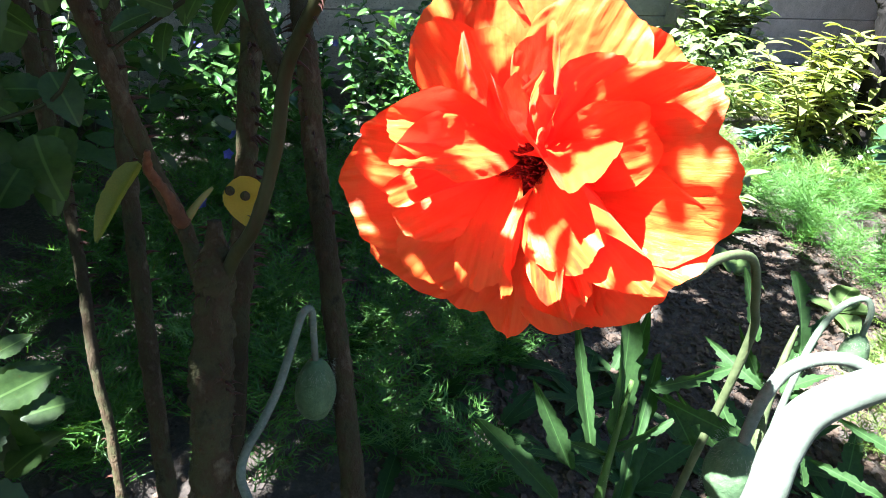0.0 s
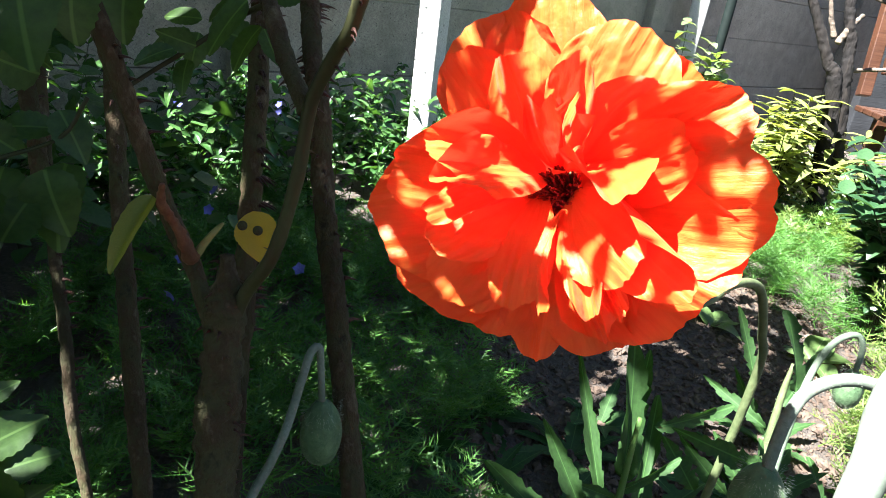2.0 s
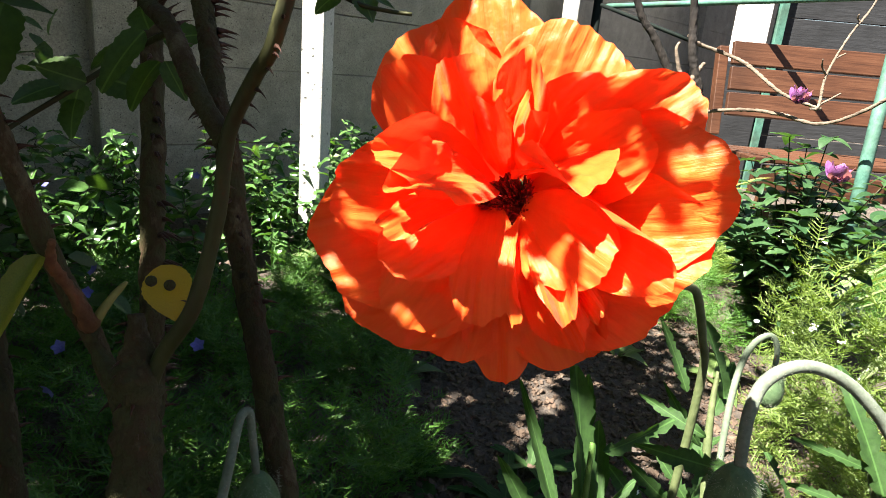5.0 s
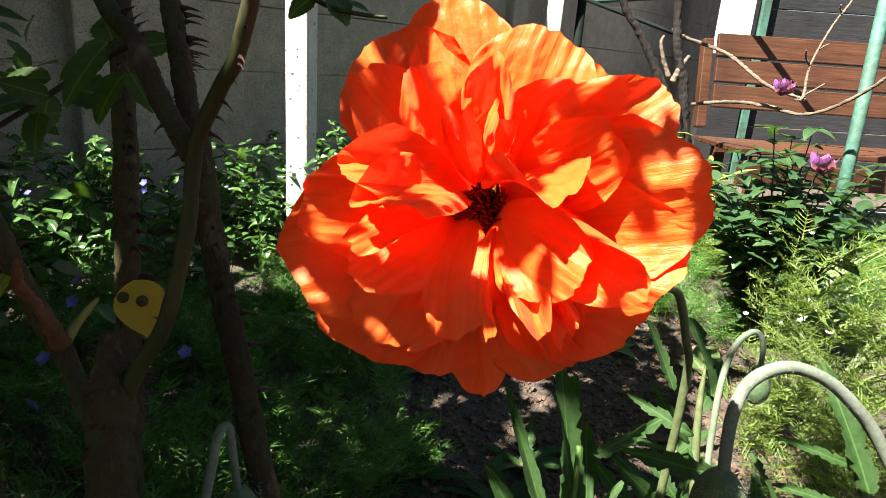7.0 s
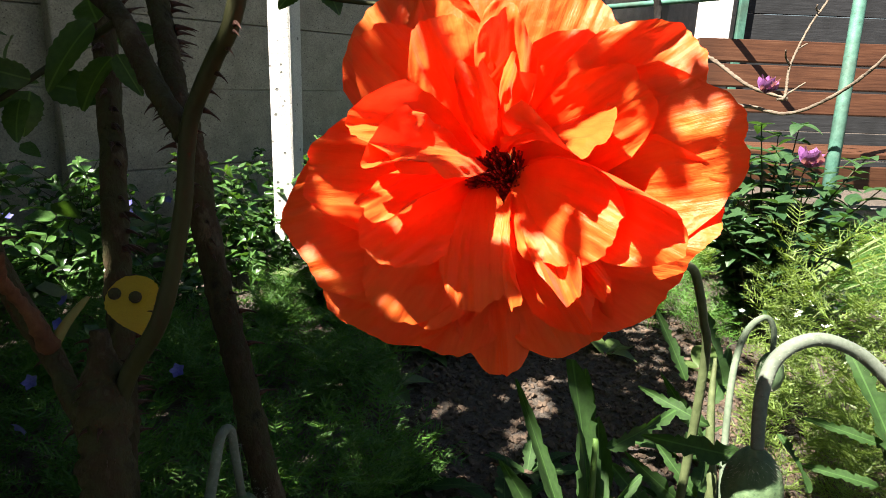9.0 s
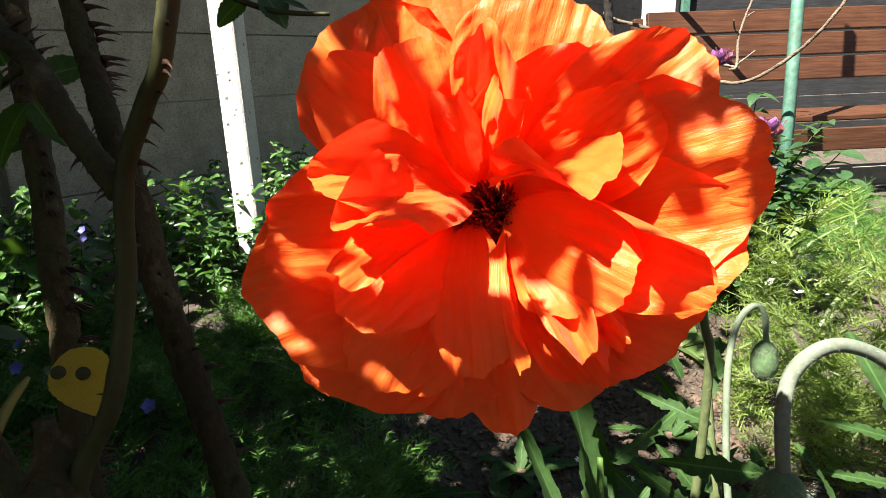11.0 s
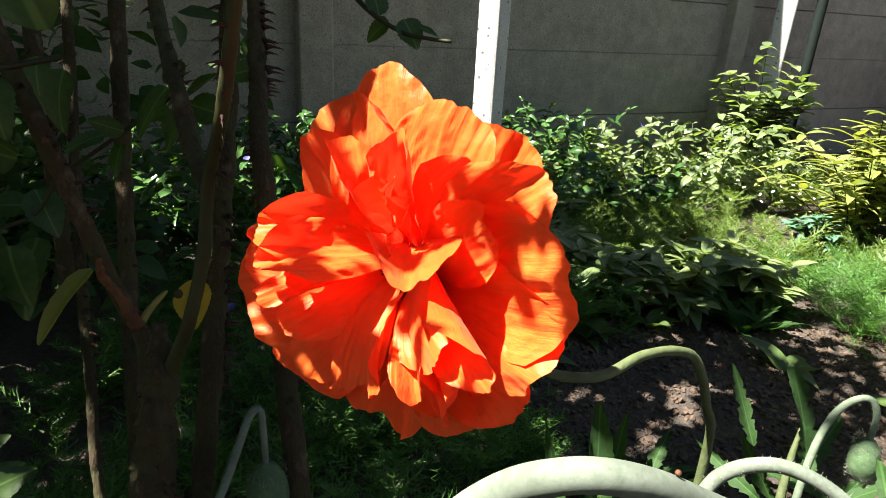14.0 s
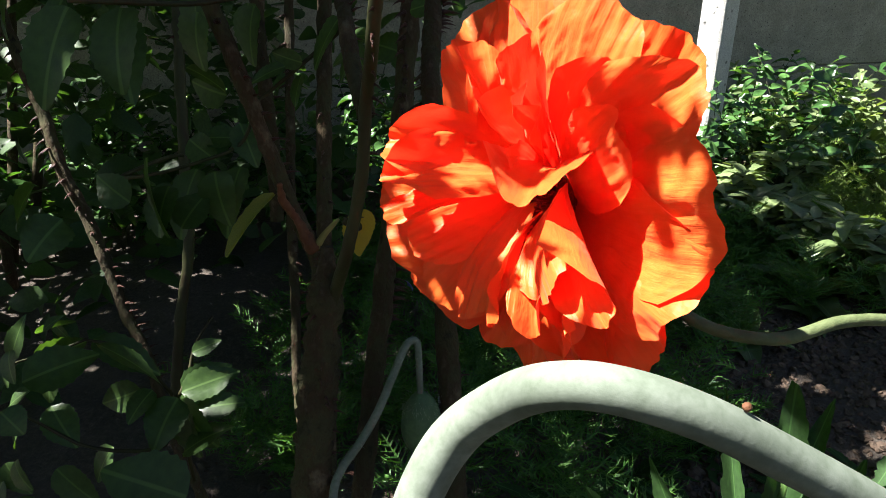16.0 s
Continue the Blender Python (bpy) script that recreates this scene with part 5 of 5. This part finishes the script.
def build_leafy_bush(name, label, category, place, radius, height, stems, leaf, size, material, seed, pairs=8, droop=0.3):
    """Stems fanning out from one root, leaves all along them."""
    bush = thing(name, label, category, place)
    rnd = random.Random(seed)
    shapes = [leaf_data(1.0, leaf, 0.25, d * droop / 0.3, 6, 1.1, 0.01) for d in (0.15, 0.3, 0.45)]
    mats = []
    for k in range(stems):
        a, r = rnd.uniform(0, 6.283), radius * math.sqrt(rnd.random())
        end = Vector((math.cos(a) * r, math.sin(a) * r, height * rnd.uniform(0.55, 1.0) * (1 - 0.35 * r / radius)))
        line = [Vector((math.cos(a) * r * 0.15, math.sin(a) * r * 0.15, -0.01)), Vector((end.x * 0.45, end.y * 0.45, end.z * 0.6)), end]
        tube("stem", line, [0.0035, 0.002, 0.0012], GREEN_CANE, bush, 8, 5)
        pts = spline(line, pairs + 3)
        turn = rnd.uniform(0, 6)
        for i in range(3, pairs + 3):
            for s in range(3):
                turn += 2.1 + rnd.uniform(-0.4, 0.4)
                w = Vector((math.cos(turn), math.sin(turn), rnd.uniform(-0.1, 0.7)))
                mats.append(aim(pts[i], w, (rnd.gauss(0, 0.15), rnd.gauss(0, 0.15), 1), size * rnd.uniform(0.6, 1.2)))
    tagged(scatter("foliage", shapes, mats, material, bush), kind="stuff")
    return bush


build_leafy_bush("peony", "peony bush with yellow-green pointed leaves in sun", "peony", (1.20, 1.63, 0), 0.30, 0.50, 36, 0.30, 0.085, PEONY_LEAF, 1)
build_leafy_bush("climber", "tall climber with pale heart-shaped leaves by the pole", "climber", (1.32, 2.62, 0), 0.22, 0.66, 22, 0.75, 0.065, CLIMBER_LEAF, 2, 9)
build_leafy_bush("flowering_bush", "dark green bush with two mauve flowers", "flowering bush", (1.03, 0.90, 0), 0.22, 0.62, 40, 0.66, 0.048, BUSH_LEAF, 3, 10)
for k, (x, y) in enumerate([(0.22, 1.32), (0.34, 1.22), (0.50, 1.18), (0.22, 1.60), (0.66, 1.24), (0.12, 1.42)]):
    tagged(build_leafy_bush("leafy_clump", "clump of broad green leaves at the bed edge", "leafy plant", (x, y, 0), 0.13, 0.20, 15, 0.46, 0.066, CLIMBER_LEAF, 50 + k, 7), group="leafy clumps at the bed edge")
build_leafy_bush("sedum", "blue-green fleshy sedum clump in the bed", "sedum", (1.10, 1.62, 0), 0.14, 0.20, 30, 0.5, 0.035, SEDUM_LEAF, 4, 7)


# ---- flowers and small plants ----
def flower_data(petals, length, width, cup):
    verts, faces = [], []
    for k in range(petals):
        v, f = leaf_data(length, width, 0.1, -cup, 4, 0.5)
        m = np.array(Matrix.Rotation(2 * math.pi * k / petals, 3, "Z"))
        b = len(verts)
        verts += (v @ m.T).tolist()
        faces += [tuple(i + b for i in face) for face in f]
    return np.array(verts), faces


BLUE_MESH = leaf_mesh("blue_flower", flower_data(5, 0.0115, 0.0115, 0.3), BLUE)
rnd = random.Random(31)
for x, y, z in [(-0.55, 1.62, 0.20), (-0.40, 1.80, 0.20), (-0.45, 1.01, 0.17), (-0.45, 0.81, 0.16), (-0.44, 0.70, 0.15), (-0.26, 0.81, 0.15), (-0.39, 1.71, 0.24), (-0.43, 0.98, 0.22), (-0.30, 1.86, 0.22), (0.75, 2.45, 0.26), (0.55, 2.2, 0.24), (-0.62, 1.5, 0.26)]:
    ob = new("periwinkle_flower", BLUE_MESH)
    ob.matrix_basis = aim((x, y, z), (rnd.gauss(0, 1), 0.3, 1), (rnd.gauss(-0.2, 0.7), -0.7, rnd.gauss(0.6, 0.4)))
    tagged(ob, "blue-violet five-petalled periwinkle flower among leaves", "flower", "periwinkle flowers")


def build_mauve_flower(place, size):
    ob = thing("mauve_flower", "mauve double flower on a bush", "flower", place, "mauve flowers")
    rnd = random.Random(int(place[0] * 100))
    me = leaf_mesh("mauve_petal", leaf_data(1.0, 1.05, 0.30, -0.55, 10, 0.2, 0.05, 0.0, 3), PINK)
    for k in range(22):
        ring = k / 22
        a = k * 2.4
        p = new("petal", me)
        p.parent = ob
        p.matrix_local = aim((0, 0, 0), (math.cos(a) * (0.15 + 0.75 * ring), math.sin(a) * (0.15 + 0.75 * ring) - 0.15, 1.0 - 0.75 * ring), (-math.cos(a), -math.sin(a), 0.6), size * (0.65 + 0.25 * ring) * rnd.uniform(0.8, 1.1))
    return ob


build_mauve_flower((1.042, 0.987, 0.590), 0.042)
build_mauve_flower((0.934, 0.756, 0.448), 0.042)


def build_daisy(x, y, z):
    ob = thing("daisy", "small white daisy low above the soil", "daisy", (x, y, 0), "small daisies")
    tube("stem", [(0, 0, 0), (0.003, 0, z * 0.5), (0, 0, z)], [0.0008, 0.0008], GREEN_CANE, ob, 6, 5)
    me = leaf_mesh("daisy_petal", leaf_data(0.0085, 0.0042, 0.1, 0.0, 4, 0.4), WHITE)
    for k in range(8):
        p = new("petal", me)
        p.parent = ob
        p.matrix_local = aim((0, 0, z), (math.cos(k * 0.785), math.sin(k * 0.785) , 0.15), (0, -0.5, 1))
    bm = bmesh.new()
    bmesh.ops.create_uvsphere(bm, u_segments=10, v_segments=6, radius=0.0026, matrix=Matrix.Translation((0, 0, z + 0.001)))
    part("heart", bm, YOLK, ob, "yellow heart")


build_daisy(0.294, 0.523, 0.049)
build_daisy(0.345, 0.475, 0.03)

WHITE_SHAPE = flower_data(5, 0.0065, 0.0065, 0.1)
mats = []
for cx, cy, sp, n in ((0.98, 0.74, 0.07, 22), (1.16, 0.86, 0.08, 60), (1.55, 1.50, 0.16, 170), (1.25, 1.80, 0.14, 120), (1.05, 2.20, 0.10, 70), (1.75, 2.3, 0.18, 120)):
    for k in range(n):
        mats.append(aim((rnd.gauss(cx, sp), rnd.gauss(cy, sp), rnd.uniform(0.10, 0.17)), (rnd.gauss(0, 1), rnd.gauss(0, 1), 0.3), (rnd.gauss(0, 0.3), rnd.gauss(-0.4, 0.3), 1)))
tagged(scatter("white_blossom", [WHITE_SHAPE], mats, WHITE), "drifts of tiny white blossoms over the bed", "white flowers", kind="stuff")

# broad dark leaves low over the soil
HOSTA_MESH = leaf_mesh("broad_leaf", leaf_data(1.0, 0.52, 0.40, 0.50, 14, 0.8, 0.03, 0.0, 3), HOSTA_LEAF)


def build_rosette(x, y, count, size, mesh, label, seed, rise=0.6):
    ob = thing("leaf_rosette", label, "leafy plant", (x, y, ground_height(x, y)), "low leafy plants on the soil")
    rnd = random.Random(seed)
    for k in range(count):
        a = k * 2.4 + rnd.uniform(-0.4, 0.4)
        p = new("leaf", mesh)
        p.parent = ob
        s = size * rnd.uniform(0.6, 1.15)
        p.matrix_local = aim((math.cos(a) * 0.004, math.sin(a) * 0.004, 0.0), (math.cos(a), math.sin(a), rise * rnd.uniform(0.4, 1.6)), (0, 0, 1), s)
    return ob


place_leaves(build_rosette(0.108, 0.918, 3, 0.08, HOSTA_MESH, "low plant with broad ribbed green leaves", 1, 0.5), [(0.0, 0.0, 0.0, -0.02, 0.03, 0.10, 0.075)], HOSTA_MESH, 0.55, (-0.1, -1, 0.35), 0.0)
build_rosette(0.62, 0.92, 4, 0.10, HOSTA_MESH, "low plant with broad ribbed green leaves", 2, 0.7)
build_rosette(0.78, 0.80, 4, 0.10, HOSTA_MESH, "low plant with broad ribbed green leaves", 3, 0.7)
BROAD_POPPY = leaf_mesh("toothed_leaf", leaf_data(1.0, 0.30, 0.25, 0.25, 48, 1.0, 0.02, -0.4, 2), POPPY_LEAF)
rnd = random.Random(8)
for k, (x, y) in enumerate([(0.02, 0.46), (-0.06, 0.52), (0.10, 0.40), (0.18, 0.36), (-0.12, 0.42), (0.30, 0.38), (0.24, 0.60), (0.40, 0.42), (0.36, 0.31), (0.05, 0.62), (-0.20, 0.62), (0.16, 0.52), (0.46, 0.33), (-0.02, 0.36), (0.50, 0.55)]):
    build_rosette(x, y, rnd.randrange(6, 10), rnd.uniform(0.08, 0.13), BROAD_POPPY, "low rosette of dark green toothed leaves on soil", 20 + k)
rnd = random.Random(9)
for k in range(18):
    x, y = rnd.uniform(0.10, 0.80), rnd.uniform(1.02, 1.42)
    build_rosette(x, y, rnd.randrange(7, 12), rnd.uniform(0.07, 0.12), HOSTA_MESH if k % 3 else BROAD_POPPY, "dark leafy clump at the edge of the bed", 60 + k, 1.1)


# ---- the old vine ----
def build_vine():
    vine = thing("grape_vine", "old gnarled grape vine with bare pale shoots", "vine")
    tube("trunk", [(1.375, 1.587, 0.000), (1.349, 1.600, 0.156), (1.311, 1.644, 0.473), (1.280, 1.676, 0.549), (1.239, 1.721, 0.657), (1.191, 1.769, 0.764), (1.141, 1.809, 0.854), (1.045, 1.892, 1.171)], [0.0330, 0.0280, 0.0165, 0.0140, 0.0125, 0.0110], BARK, vine, 150, 18, 0.20)
    tube("trunk", [(1.375, 1.594, 0.219), (1.343, 1.641, 0.473), (1.339, 1.676, 0.605), (1.324, 1.714, 0.713), (1.334, 1.765, 0.874), (1.311, 1.816, 1.235)], [0.0230, 0.0180, 0.0150, 0.0135, 0.0120], BARK, vine, 130, 18, 0.20)
    tube("stub", [(1.305, 1.689, 0.600), (1.330, 1.689, 0.651), (1.365, 1.698, 0.690)], [0.0120, 0.0085, 0.0070], PALE_BARK, vine, 30, 9, 0.35, "pale cut stub")
    tube("stub", [(1.299, 1.702, 0.613), (1.276, 1.721, 0.676), (1.269, 1.736, 0.730), (1.281, 1.740, 0.752)], [0.0080, 0.0062, 0.0040], PALE_BARK, vine, 30, 8, 0.35, "pale cut stub")
    tube("shoot", [(1.337, 1.765, 0.778), (1.451, 1.879, 0.771), (1.532, 1.916, 0.763), (1.624, 1.793, 0.712), (1.650, 1.611, 0.613), (1.723, 1.500, 0.571)], [0.0070, 0.0076, 0.0068, 0.0052], PALE_BARK, vine, 110, 9, 0.30)
    tube("shoot", [(1.349, 1.651, 0.460), (1.438, 1.765, 0.505), (1.537, 1.841, 0.520), (1.631, 1.738, 0.542), (1.699, 1.641, 0.539), (1.719, 1.486, 0.523), (1.748, 1.352, 0.586), (1.776, 1.234, 0.700), (1.859, 1.126, 0.920)], [0.0070, 0.0070, 0.0070, 0.0062, 0.0056, 0.0056], PALE_BARK, vine, 150, 9, 0.30)
    tube("shoot", [(1.692, 1.517, 0.568), (1.714, 1.505, 0.580), (1.739, 1.526, 0.684), (1.813, 1.539, 0.818), (1.894, 1.541, 0.935), (1.981, 1.566, 1.127)], [0.0046, 0.0044, 0.0038, 0.0030], PALE_BARK, vine, 110, 9, 0.40)
    # spurs at the nodes of the thin shoot
    for x, y, z, dx, dz in ((1.739, 1.526, 0.684, -0.045, 0.050), (1.770, 1.532, 0.742, 0.030, 0.020), (1.848, 1.540, 0.868, -0.026, 0.022), (1.715, 1.505, 0.585, 0.075, 0.045)):
        tube("spur", [(x, y, z), (x + dx * 0.6, y, z + dz * 0.5), (x + dx, y - 0.01, z + dz)], [0.0040, 0.0032, 0.0022], PALE_BARK, vine, 14, 7, 0.3)
    return vine


build_vine()


# ---- strap-leaved tuft by the swing leg ----
def build_tuft(x, y, count, length, seed):
    ob = thing("strap_leaf_tuft", "tuft of long narrow arching green leaves", "grass tuft", (x, y, 0), "strap-leaved tufts")
    me = leaf_mesh("strap_leaf", leaf_data(1.0, 0.055, 0.5, 0.45, 12, 1.2), CLIMBER_LEAF)
    rnd = random.Random(seed)
    for k in range(count):
        a = rnd.uniform(0, 6.283)
        p = new("leaf", me)
        p.parent = ob
        p.matrix_local = aim((math.cos(a) * 0.02, math.sin(a) * 0.02, 0), (math.cos(a) * 0.5, math.sin(a) * 0.5, 1.0), (-math.cos(a), -math.sin(a), 0.5), length * rnd.uniform(0.6, 1.1))
    return ob


build_tuft(0.99, 0.66, 9, 0.22, 3)
build_tuft(1.28, 0.98, 18, 0.34, 1)
build_tuft(1.50, 1.12, 16, 0.32, 2)
